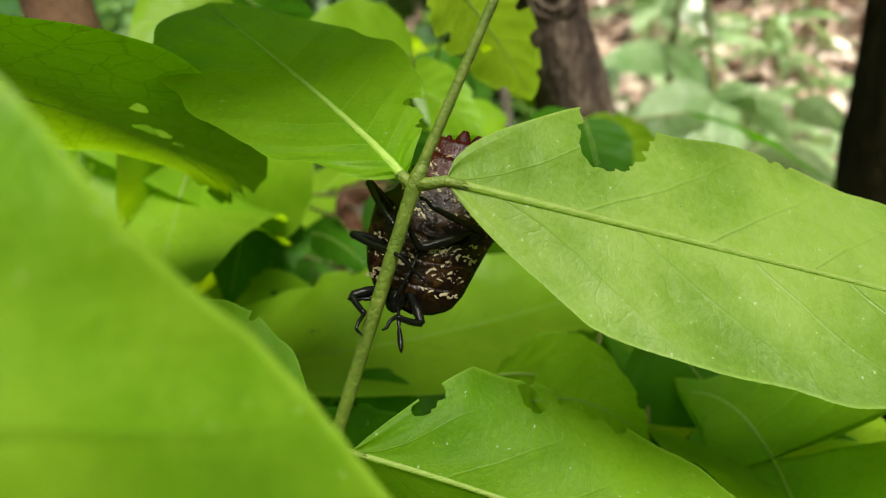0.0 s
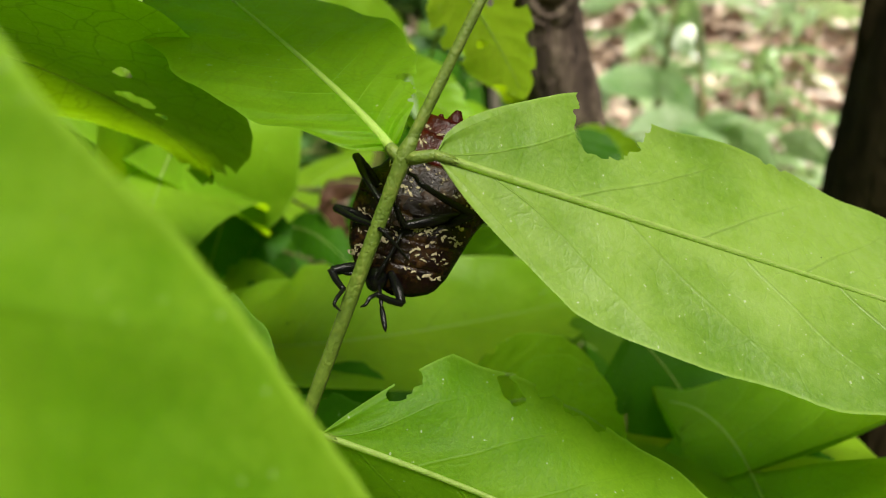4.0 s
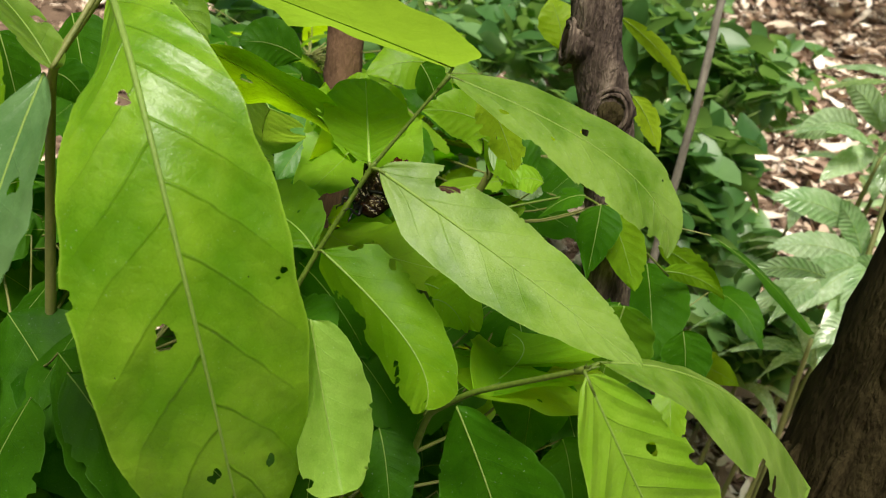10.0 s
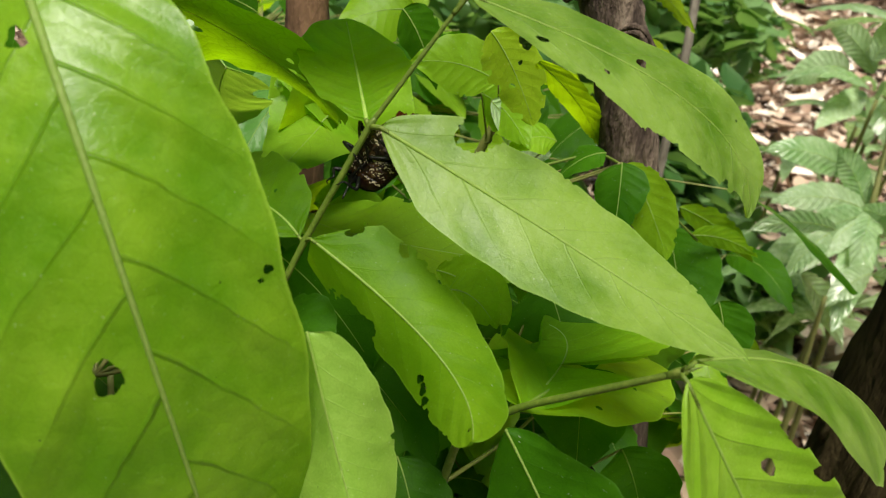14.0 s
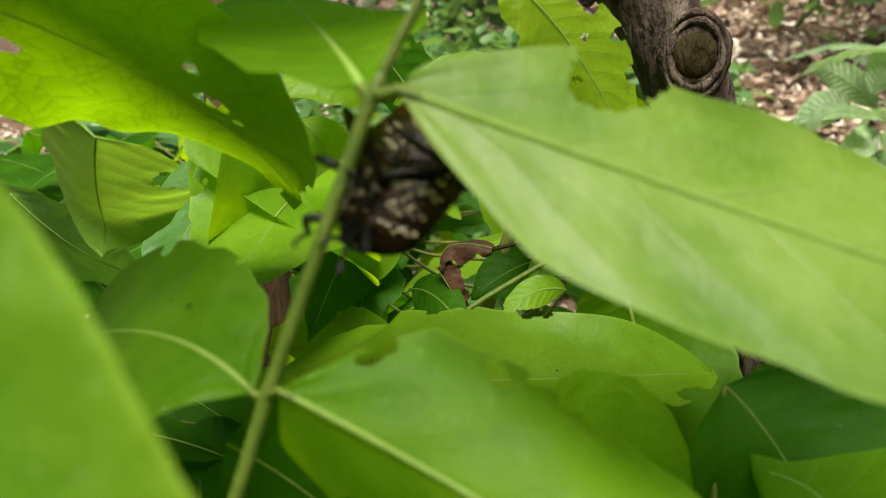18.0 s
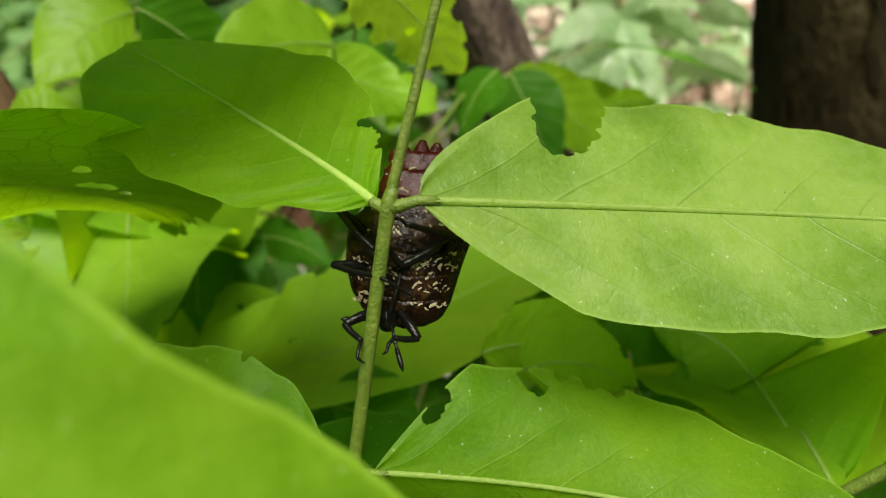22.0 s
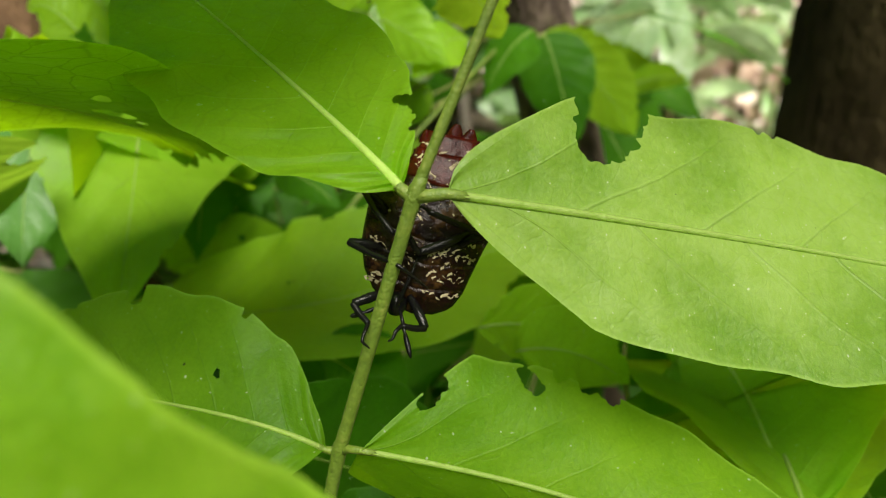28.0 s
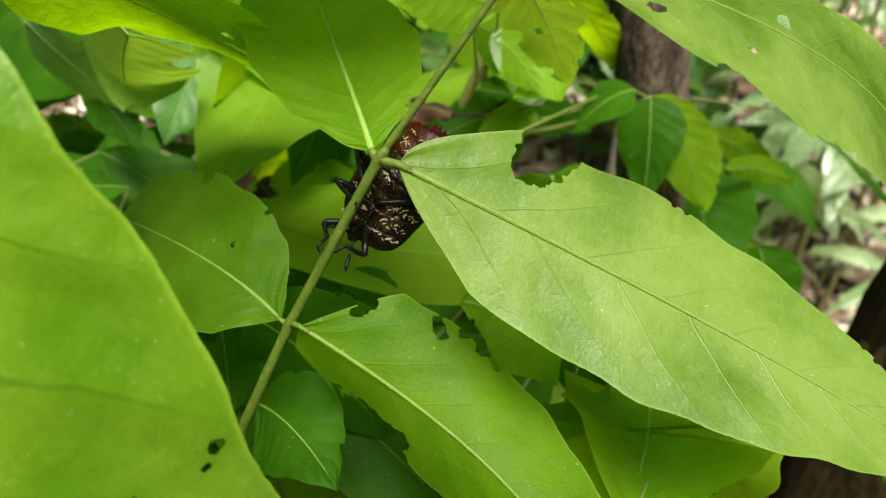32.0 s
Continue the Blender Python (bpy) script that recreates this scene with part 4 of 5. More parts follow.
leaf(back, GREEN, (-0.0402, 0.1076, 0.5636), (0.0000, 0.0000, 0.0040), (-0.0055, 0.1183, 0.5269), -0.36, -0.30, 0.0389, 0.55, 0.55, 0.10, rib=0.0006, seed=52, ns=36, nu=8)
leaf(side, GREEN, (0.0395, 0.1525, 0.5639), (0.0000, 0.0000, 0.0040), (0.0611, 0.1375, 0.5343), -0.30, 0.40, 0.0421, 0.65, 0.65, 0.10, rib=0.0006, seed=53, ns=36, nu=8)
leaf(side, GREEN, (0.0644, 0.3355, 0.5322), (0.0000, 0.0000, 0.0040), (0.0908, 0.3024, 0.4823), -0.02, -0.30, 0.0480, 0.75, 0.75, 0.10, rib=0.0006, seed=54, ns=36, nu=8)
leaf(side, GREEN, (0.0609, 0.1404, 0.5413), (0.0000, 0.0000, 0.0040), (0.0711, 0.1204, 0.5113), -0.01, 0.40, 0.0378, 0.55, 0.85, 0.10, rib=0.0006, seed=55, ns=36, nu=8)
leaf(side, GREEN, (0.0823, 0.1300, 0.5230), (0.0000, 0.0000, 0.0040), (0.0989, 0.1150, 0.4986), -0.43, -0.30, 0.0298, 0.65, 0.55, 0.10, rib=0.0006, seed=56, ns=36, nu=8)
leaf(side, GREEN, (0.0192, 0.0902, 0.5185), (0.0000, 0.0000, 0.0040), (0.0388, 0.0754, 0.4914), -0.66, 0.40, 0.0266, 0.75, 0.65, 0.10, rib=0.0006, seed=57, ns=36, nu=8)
leaf(back, LIME, (-0.0148, 0.2312, 0.6114), (0.0000, 0.0000, 0.0040), (-0.0477, 0.2076, 0.6154), 0.27, -0.30, 0.0265, 0.55, 0.75, 0.10, rib=0.0006, seed=58, ns=36, nu=8)
leaf(back, LIME, (-0.0772, 0.2704, 0.6283), (0.0000, 0.0000, 0.0040), (-0.1049, 0.2421, 0.6162), 0.31, 0.40, 0.0317, 0.65, 0.85, 0.10, rib=0.0006, seed=59, ns=36, nu=8)
leaf(back, GREEN, (-0.1336, 0.2201, 0.6199), (0.0000, 0.0000, 0.0040), (-0.1608, 0.1987, 0.6236), 0.26, -0.30, 0.0285, 0.75, 0.55, 0.10, rib=0.0006, seed=60, ns=36, nu=8)
leaf(back, GREEN, (-0.0646, 0.2313, 0.6334), (0.0000, 0.0000, 0.0040), (-0.0418, 0.2278, 0.6024), 0.21, 0.40, 0.0239, 0.55, 0.65, 0.10, rib=0.0006, seed=61, ns=36, nu=8)
leaf(back, LIME, (0.0672, 0.3415, 0.5436), (0.0000, 0.0000, 0.0040), (0.1146, 0.3716, 0.5130), -0.03, -0.30, 0.0178, 0.65, 0.75, 0.10, rib=0.0006, seed=62, ns=36, nu=8)
leaf(back, LIME, (0.0950, 0.4237, 0.4350), (0.0000, 0.0000, 0.0040), (0.1447, 0.4593, 0.4153), -0.54, 0.40, 0.0266, 0.75, 0.85, 0.10, rib=0.0006, seed=63, ns=36, nu=8)
leaf(back, YELLOW, (-0.0165, 0.4278, 0.6662), (0.0000, 0.0000, 0.0040), (0.0406, 0.4575, 0.6249), -0.02, -0.30, 0.0126, 0.55, 0.55, 0.10, rib=0.0006, seed=64, ns=36, nu=8)
leaf(back, YELLOW, (-0.0416, 0.3943, 0.6389), (0.0000, 0.0000, 0.0040), (-0.0622, 0.3987, 0.6698), 0.67, 0.40, 0.0298, 0.65, 0.65, 0.10, rib=0.0006, seed=65, ns=36, nu=8)
leaf(back, YELLOW, (0.0217, 0.3574, 0.6266), (0.0000, 0.0000, 0.0040), (0.0480, 0.3558, 0.5967), -0.08, -0.30, 0.0148, 0.75, 0.75, 0.10, rib=0.0006, seed=66, ns=36, nu=8)
leaf(back, GREEN, (0.0400, 0.2724, 0.5788), (0.0000, 0.0000, 0.0040), (0.0477, 0.2533, 0.5405), 0.15, 0.40, 0.0267, 0.55, 0.85, 0.10, rib=0.0006, seed=67, ns=36, nu=8)
leaf(back, LIME, (0.0410, 0.2779, 0.5773), (0.0000, 0.0000, 0.0040), (0.0724, 0.2679, 0.5386), 0.07, -0.30, 0.0255, 0.65, 0.55, 0.10, rib=0.0006, seed=68, ns=36, nu=8)
leaf(back, GREEN, (0.0343, 0.2558, 0.5858), (0.0000, 0.0000, 0.0040), (0.0156, 0.2417, 0.5699), 1.13, 0.40, 0.0215, 0.75, 0.65, 0.10, rib=0.0006, seed=69, ns=36, nu=8)
leaf(back, LIME, (0.0783, 0.3110, 0.5395), (0.0000, 0.0000, 0.0040), (0.1142, 0.3326, 0.5302), -0.03, -0.30, 0.0132, 0.55, 0.75, 0.10, rib=0.0006, seed=70, ns=36, nu=8)
leaf(front, UNDER, (-0.0908, 0.0302, 0.6382), (0.004, 0.0, 0.006), (-0.1719, 0.0426, 0.6600), -1.2, 0.3, 0.0270, 0.5, 0.7, 0.1, rib=0.0008, seed=71, ns=70, nu=12, holes=[(0.33, 0.6, 0.0022), (0.36, 0.75, 0.0018)])
leaf(front, LIME, (-0.1411, 0.0267, 0.6496), (0, 0, 0.004), (-0.1000, 0.0190, 0.6172), -0.3, 0.2, 0.0190, 0.6, 0.8, 0.1, rib=0.0007, seed=93, ns=50, nu=10)
leaf(front, UNDER, (-0.0937, 0.0580, 0.6672), (0.003, 0, 0.004), (-0.0601, 0.0668, 0.6510), -0.3, 0.3, 0.0220, 0.5, 0.8, 0.1, rib=0.0007, seed=94, ns=60, nu=12, holes=[(0.6, 0.3, 0.0011)])
bar("twig", [(-0.0970, 0.0560, 0.6680), (-0.0920, 0.0464, 0.6600), (-0.0912, 0.0300, 0.6380)], [0.0011, 0.0010, 0.0008], TWIG, front, 8, 20)
leaf(front, GREEN, (-0.1544, 0.0881, 0.6414), (0, 0, 0.004), (-0.1250, 0.0747, 0.5974), -0.3, 0.2, 0.0300, 0.6, 0.9, 0.1, rib=0.0007, seed=95, ns=36, nu=8)
leaf(front, GREEN, (-0.1750, 0.0700, 0.6300), (0, 0, 0.004), (-0.1500, 0.0650, 0.5800), -0.2, -0.2, 0.0300, 0.6, 0.9, 0.1, rib=0.0007, seed=96, ns=36, nu=8)
leaf(front, LIME, (-0.1120, 0.0823, 0.6577), (0.0000, 0.0000, 0.0040), (-0.0847, 0.0895, 0.6477), -0.25, -0.30, 0.0200, 0.75, 0.55, 0.10, rib=0.0006, seed=72, ns=36, nu=8)
leaf(front, GREEN, (-0.1309, 0.0605, 0.6244), (0.0000, 0.0000, 0.0040), (-0.1125, 0.0635, 0.6135), -0.36, 0.40, 0.0163, 0.55, 0.65, 0.10, rib=0.0006, seed=73, ns=36, nu=8)
leaf(back, DUSKY, (-0.1031, 0.2028, 0.5920), (0.0000, 0.0000, 0.0040), (-0.1067, 0.1739, 0.5641), -0.10, -0.30, 0.0272, 0.65, 0.75, 0.10, rib=0.0006, seed=74, ns=36, nu=8)
leaf(back, GREEN, (-0.0630, 0.2212, 0.5648), (0.0000, 0.0000, 0.0040), (-0.0590, 0.2002, 0.5497), -0.25, 0.40, 0.0249, 0.75, 0.85, 0.10, rib=0.0006, seed=75, ns=36, nu=8)
leaf(back, LIME, (-0.0863, 0.2413, 0.5593), (0.0000, 0.0000, 0.0040), (-0.0606, 0.2182, 0.5408), -0.46, -0.30, 0.0217, 0.55, 0.55, 0.10, rib=0.0006, seed=76, ns=36, nu=8)
leaf(back, GREEN, (0.0003, 0.2576, 0.5857), (0.0000, 0.0000, 0.0040), (-0.0232, 0.2542, 0.5993), 0.61, 0.40, 0.0304, 0.65, 0.65, 0.10, rib=0.0006, seed=77, ns=36, nu=8)
leaf(back, LIME, (0.0124, 0.2471, 0.5878), (0.0000, 0.0000, 0.0040), (-0.0058, 0.2319, 0.5821), 0.89, -0.30, 0.0197, 0.75, 0.75, 0.10, rib=0.0006, seed=78, ns=36, nu=8)
leaf(back, LIME, (-0.1001, 0.2341, 0.6047), (0.0000, 0.0000, 0.0040), (-0.1139, 0.2381, 0.6111), 0.44, 0.40, 0.0176, 0.55, 0.85, 0.10, rib=0.0006, seed=79, ns=36, nu=8)
leaf(back, LIME, (0.0052, 0.1370, 0.5616), (0.0000, 0.0000, 0.0040), (0.0335, 0.1404, 0.5481), -0.10, -0.30, 0.0208, 0.65, 0.55, 0.10, rib=0.0006, seed=80, ns=36, nu=8)
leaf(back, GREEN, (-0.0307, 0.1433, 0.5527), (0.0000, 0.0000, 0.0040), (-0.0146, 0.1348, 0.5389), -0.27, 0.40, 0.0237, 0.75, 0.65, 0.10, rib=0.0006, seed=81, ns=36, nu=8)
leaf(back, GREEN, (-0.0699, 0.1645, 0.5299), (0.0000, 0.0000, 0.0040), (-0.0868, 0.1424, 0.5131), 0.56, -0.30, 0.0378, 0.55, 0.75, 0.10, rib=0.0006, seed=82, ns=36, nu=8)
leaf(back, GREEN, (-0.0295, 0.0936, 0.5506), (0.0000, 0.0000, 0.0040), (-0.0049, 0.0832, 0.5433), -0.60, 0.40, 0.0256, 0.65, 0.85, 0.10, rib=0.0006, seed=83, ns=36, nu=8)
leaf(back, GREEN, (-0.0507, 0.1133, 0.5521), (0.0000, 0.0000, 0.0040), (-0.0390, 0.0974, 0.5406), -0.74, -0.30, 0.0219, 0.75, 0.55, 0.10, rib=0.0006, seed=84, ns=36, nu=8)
leaf(back, LIME, (0.0127, 0.1318, 0.5586), (0.0000, 0.0000, 0.0040), (0.0343, 0.1229, 0.5550), -0.34, 0.40, 0.0186, 0.55, 0.65, 0.10, rib=0.0006, seed=85, ns=36, nu=8)
leaf(back, LIME, (-0.0257, 0.2433, 0.6019), (0.0000, 0.0000, 0.0040), (0.0055, 0.2291, 0.5857), -0.19, -0.30, 0.0215, 0.65, 0.75, 0.10, rib=0.0006, seed=86, ns=36, nu=8)
leaf(back, GREEN, (0.0678, 0.2591, 0.5330), (0.0000, 0.0000, 0.0040), (0.0638, 0.2376, 0.4936), 0.26, 0.40, 0.0235, 0.75, 0.85, 0.10, rib=0.0006, seed=87, ns=36, nu=8)
leaf(back, GREEN, (0.1013, 0.2989, 0.5131), (0.0000, 0.0000, 0.0040), (0.1148, 0.2850, 0.4798), 0.02, -0.30, 0.0301, 0.55, 0.55, 0.10, rib=0.0006, seed=88, ns=36, nu=8)
leaf(back, GREEN, (0.0487, 0.2835, 0.5273), (0.0000, 0.0000, 0.0040), (0.0540, 0.2765, 0.4890), 0.30, 0.40, 0.0232, 0.65, 0.65, 0.10, rib=0.0006, seed=89, ns=36, nu=8)
leaf(back, LIME, (0.0352, 0.1580, 0.5219), (0.0000, 0.0000, 0.0040), (0.0873, 0.1873, 0.5218), 0.16, -0.30, 0.0296, 0.75, 0.75, 0.10, rib=0.0006, seed=90, ns=36, nu=8)

# ---- the shield bug ----
BUG_O = np.array([-0.0011, 0.0986, 0.6123])
BUG_A = unit(np.array([0.0078, 0.0124, 0.0201]))
BUG_N = unit(np.array([0.016, -0.871, 0.491]) - BUG_A * (np.array([0.016, -0.871, 0.491]) @ BUG_A))
BUG_R = np.cross(BUG_A, BUG_N)


def on_bug(x, y, z):
    """Millimetres to its right, towards its tail and out of its belly, as a place in the world."""
    x, y, z = (np.asarray(v, float)[..., None] for v in (x, y, z))
    return BUG_O + 0.001 * (x * BUG_R + y * BUG_A + z * BUG_N)


BUG_Y = np.array([-12.6, -12.2, -11.4, -9.5, -6.0, -2.0, 0.8, 2.2, 5.0, 8.0, 10.0, 11.4, 12.4])
BUG_W = np.array([1.8, 4.0, 5.2, 6.2, 7.0, 8.0, 8.8, 8.2, 6.5, 5.0, 4.1, 3.6, 3.2])
BUG_LEFT = ([-12, -9, -6, -1, 2, 9], [1.1, 1.22, 1.25, 1.08, 0.85, 0.9])


def belly(px, py):
    """How far the belly stands out at a place on it, in millimetres."""
    y = py
    for _ in range(3):
        w = np.interp(y, BUG_Y, BUG_W) * np.where(px < 0, np.interp(y, BUG_LEFT[0], BUG_LEFT[1]), 1) + 0.7 * (px > 0) * np.exp(-((y - 0.8) / 2.2) ** 2)
        c = np.minimum(0.99, np.abs(px) / w) ** 1.25
        y = py - 0.22 * np.abs(px) + 0.9 - 0.4 * (1 - c)
    deep = np.interp(y, [-12.6, -9, -5, 0, 5, 9, 12], [2.5, 2.9, 3.15, 3.15, 2.85, 2.4, 2.0])
    return deep * (1 - c * c) ** 0.45 * np.interp(y, [-12.6, -10, -4, 6, 12.4], [0.55, 0.85, 1, 0.85, 0.45]) + 0.25 * np.exp(-((px / 1.1) ** 2))


def bug_plate(y0, y1, back, mat, parent, name, rim=0.0, spine=0.0, n=7, label=""):
    """A ring of the body between two places on its length, with a rolled front and hind edge."""
    ys = np.linspace(y0, y1, n)
    a = np.linspace(0, 2 * np.pi, 40, endpoint=False)
    rows = []
    for k, y in enumerate(ys):
        e = k / (n - 1)
        w = np.interp(y, BUG_Y, BUG_W) + spine * e**3
        roll = 1 - rim * (abs(2 * e - 1) ** 4)
        c, s = np.cos(a), np.sin(a)
        w = np.where(c < 0, w * np.interp(y, BUG_LEFT[0], BUG_LEFT[1]), w)
        x = (w + 0.7 * (c > 0) * np.exp(-((y - 0.8) / 2.2) ** 2)) * np.sign(c) * np.abs(c) ** 0.8
        deep = np.interp(y, [-12.6, -9, -5, 0, 5, 9, 12], [2.5, 2.9, 3.15, 3.15, 2.85, 2.4, 2.0])
        taper = np.interp(y, [-12.6, -10, -4, 6, 12.4], [0.55, 0.85, 1, 0.85, 0.45])
        z = np.where(s > 0, deep * np.abs(s) ** 0.9, -back * np.abs(s) ** 0.8) * taper * roll
        ridge = (0.25 * np.exp(-((x / 1.1) ** 2)) - 0.05 * np.abs(np.sin(1.34 * (y + 0.22 * np.abs(x)) + 0.6 + 0.5 * np.sin(1.7 * x))) ** 6 * (np.abs(x) > 1.3)) * (s > 0)
        rows.append(on_bug(x, y + 0.22 * np.abs(x) - 0.9 + 0.4 * (1 - np.abs(c)) * (s > 0), z + ridge))
    v = np.concatenate(rows)
    m = len(a)
    f = [(i * m + j, i * m + (j + 1) % m, (i + 1) * m + (j + 1) % m, (i + 1) * m + j) for i in range(n - 1) for j in range(m)]
    f += [tuple(range(m))[::-1], tuple(range((n - 1) * m, n * m))]
    return mesh_part(name, v, f, mat, parent, label=label)


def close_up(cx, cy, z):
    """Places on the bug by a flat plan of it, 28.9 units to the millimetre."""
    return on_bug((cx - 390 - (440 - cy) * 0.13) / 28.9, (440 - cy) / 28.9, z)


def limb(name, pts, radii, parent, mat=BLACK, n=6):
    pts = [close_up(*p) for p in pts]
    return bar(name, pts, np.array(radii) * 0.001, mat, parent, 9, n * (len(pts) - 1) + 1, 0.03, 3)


def shield_bug():
    bug = thing("shield_bug", BUG_O, "dark red-brown shield bug with wax flecks, clinging head-down to stem", "insect")
    bug_plate(-12.4, -9.0, 1.8, SHELL, bug, "pronotum", 0.0)
    bug_plate(-9.1, -5.6, 2.2, SHELL, bug, "thorax", 0.0)
    bug_plate(-5.7, -2.6, 2.4, SHELL, bug, "thorax", 0.0)
    bug_plate(-2.7, 4.8, 2.3, SHELL, bug, "abdomen", 0.0, 0.0, 14)
    bug_plate(4.7, 8.9, 2.0, RED, bug, "abdomen", 0.0, 0.2, 9, "dark red hind belly")
    tail = bug_plate(8.8, 11.6, 1.5, RED, bug, "tail_segment", 0.0, 0.3, label="dark red tail segment")
    for x, y, h, lean, broad in ((-3.2, 9.6, 2.3, -0.3, 0.9), (-1.6, 10.3, 2.0, 0.0, 0.8), (0.4, 10.5, 3.3, 0.0, 1.3), (2.3, 10.5, 3.0, 0.15, 1.25), (3.6, 9.9, 1.9, 0.4, 0.8)):
        g = np.linspace(0, 1, 6)
        rows = [on_bug(x + lean * e + np.array([-1, -0.5, 0, 0.5, 1]) * broad * (1.05 - 0.75 * e**1.6), y + 0.75 * h * e + 0 * np.arange(5), 0.3 + np.array([0, 0.3, 0.42, 0.3, 0]) * (1 - 0.6 * e) + 0.35 * e) for e in g]
        v = np.concatenate(rows + [r - 0.0003 * BUG_N for r in rows])
        f = [(k * 5 + q, k * 5 + q + 1, k * 5 + q + 6, k * 5 + q + 5) for k in range(5) for q in range(4)]
        f += [(30 + a, 30 + d_, 30 + c_, 30 + b_) for a, b_, c_, d_ in f]
        f += [(k * 5, k * 5 + 5, k * 5 + 35, k * 5 + 30) for k in range(5)] + [(k * 5 + 4, k * 5 + 34, k * 5 + 39, k * 5 + 9) for k in range(5)] + [(25 + q, 26 + q, 56 + q, 55 + q) for q in range(4)]
        mesh_part("tail_plate", v, f, RED, tail)
    # saw-toothed rim of the abdomen
    for sg in (-1, 1):
        for y in (1.0, 3.4, 5.6, 7.7):
            w = float(np.interp(y, BUG_Y, BUG_W)) * (0.8 if sg < 0 else 1)
            v, f = tube([on_bug(sg * (w - 1.2), y - 1.0, 0.1), on_bug(sg * (w - 0.1), y, 0.1), on_bug(sg * (w + 0.45), y + 0.9, 0.1)], [0.0009, 0.0006, 0.0001], 7)
            mesh_part("rim_tooth", v, f, SHELL, bug)
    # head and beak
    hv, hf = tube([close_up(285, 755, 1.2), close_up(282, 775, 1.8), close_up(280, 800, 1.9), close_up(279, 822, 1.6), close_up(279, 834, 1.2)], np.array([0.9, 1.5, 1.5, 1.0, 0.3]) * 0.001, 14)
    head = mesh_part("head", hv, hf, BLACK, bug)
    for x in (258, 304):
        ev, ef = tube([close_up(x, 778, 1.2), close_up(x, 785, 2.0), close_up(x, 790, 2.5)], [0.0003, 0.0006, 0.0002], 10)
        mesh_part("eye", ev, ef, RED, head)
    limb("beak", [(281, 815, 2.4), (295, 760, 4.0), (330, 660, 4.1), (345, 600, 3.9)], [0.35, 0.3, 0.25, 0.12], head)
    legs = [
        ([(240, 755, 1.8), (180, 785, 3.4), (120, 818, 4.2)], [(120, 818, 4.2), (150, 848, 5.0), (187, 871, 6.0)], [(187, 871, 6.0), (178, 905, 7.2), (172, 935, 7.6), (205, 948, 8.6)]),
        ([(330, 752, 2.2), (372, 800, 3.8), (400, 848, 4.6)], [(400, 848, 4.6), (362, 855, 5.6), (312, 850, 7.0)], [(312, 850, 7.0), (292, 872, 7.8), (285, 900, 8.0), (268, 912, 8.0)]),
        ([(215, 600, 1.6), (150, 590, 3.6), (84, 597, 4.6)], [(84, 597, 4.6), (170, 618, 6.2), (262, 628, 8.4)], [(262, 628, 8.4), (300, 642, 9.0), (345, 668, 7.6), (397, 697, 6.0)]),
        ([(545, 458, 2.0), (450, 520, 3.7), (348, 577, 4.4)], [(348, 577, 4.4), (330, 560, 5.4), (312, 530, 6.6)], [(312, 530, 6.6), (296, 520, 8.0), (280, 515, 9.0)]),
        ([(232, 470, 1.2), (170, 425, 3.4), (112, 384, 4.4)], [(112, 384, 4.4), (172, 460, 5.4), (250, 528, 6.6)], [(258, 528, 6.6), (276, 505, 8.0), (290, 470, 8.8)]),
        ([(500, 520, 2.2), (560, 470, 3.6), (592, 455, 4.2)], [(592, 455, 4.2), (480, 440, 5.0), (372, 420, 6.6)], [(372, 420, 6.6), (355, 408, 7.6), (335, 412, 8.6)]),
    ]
    for femur, tibia, foot in legs:
        leg = limb("leg", femur, [0.5, 0.7, 0.55], bug)
        limb("shin", tibia, [0.5, 0.44, 0.38], leg)
        limb("foot", foot, [0.3, 0.26, 0.22, 0.1][: len(foot)], leg)
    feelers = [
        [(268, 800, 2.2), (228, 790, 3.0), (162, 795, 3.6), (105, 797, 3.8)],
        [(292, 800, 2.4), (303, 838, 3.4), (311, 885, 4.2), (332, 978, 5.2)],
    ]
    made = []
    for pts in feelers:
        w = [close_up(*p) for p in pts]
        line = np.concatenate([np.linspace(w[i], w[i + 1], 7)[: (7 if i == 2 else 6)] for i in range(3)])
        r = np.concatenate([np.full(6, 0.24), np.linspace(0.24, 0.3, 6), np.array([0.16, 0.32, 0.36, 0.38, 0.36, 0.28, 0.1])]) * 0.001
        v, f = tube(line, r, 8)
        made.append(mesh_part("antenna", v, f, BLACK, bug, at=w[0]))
    # pale wax over the belly: torn streaks along the rings, crumbs between
    rng = np.random.default_rng(21)
    vs, fs = [], []

    def crumb(x, row, rx, ry, tilt):
        x = x * (float(np.interp(row, BUG_LEFT[0], BUG_LEFT[1])) if x < 0 else 1)
        m = 11
        a = np.linspace(0, 6.283, m, endpoint=False)
        q = rng.uniform(0.25, 1.35, m)
        dx, dy = rx * q * np.cos(a), ry * q * np.sin(a)
        px, py = x + dx * math.cos(tilt) - dy * math.sin(tilt), row + dx * math.sin(tilt) + dy * math.cos(tilt)

        base = len(vs)
        vs.extend(list(on_bug(px, py, belly(px, py) + 0.09)) + [on_bug(x, row, float(belly(np.float64(x), np.float64(row))) + 0.17)])
        fs.extend([(base + i, base + (i + 1) % m, base + m) for i in range(m)])

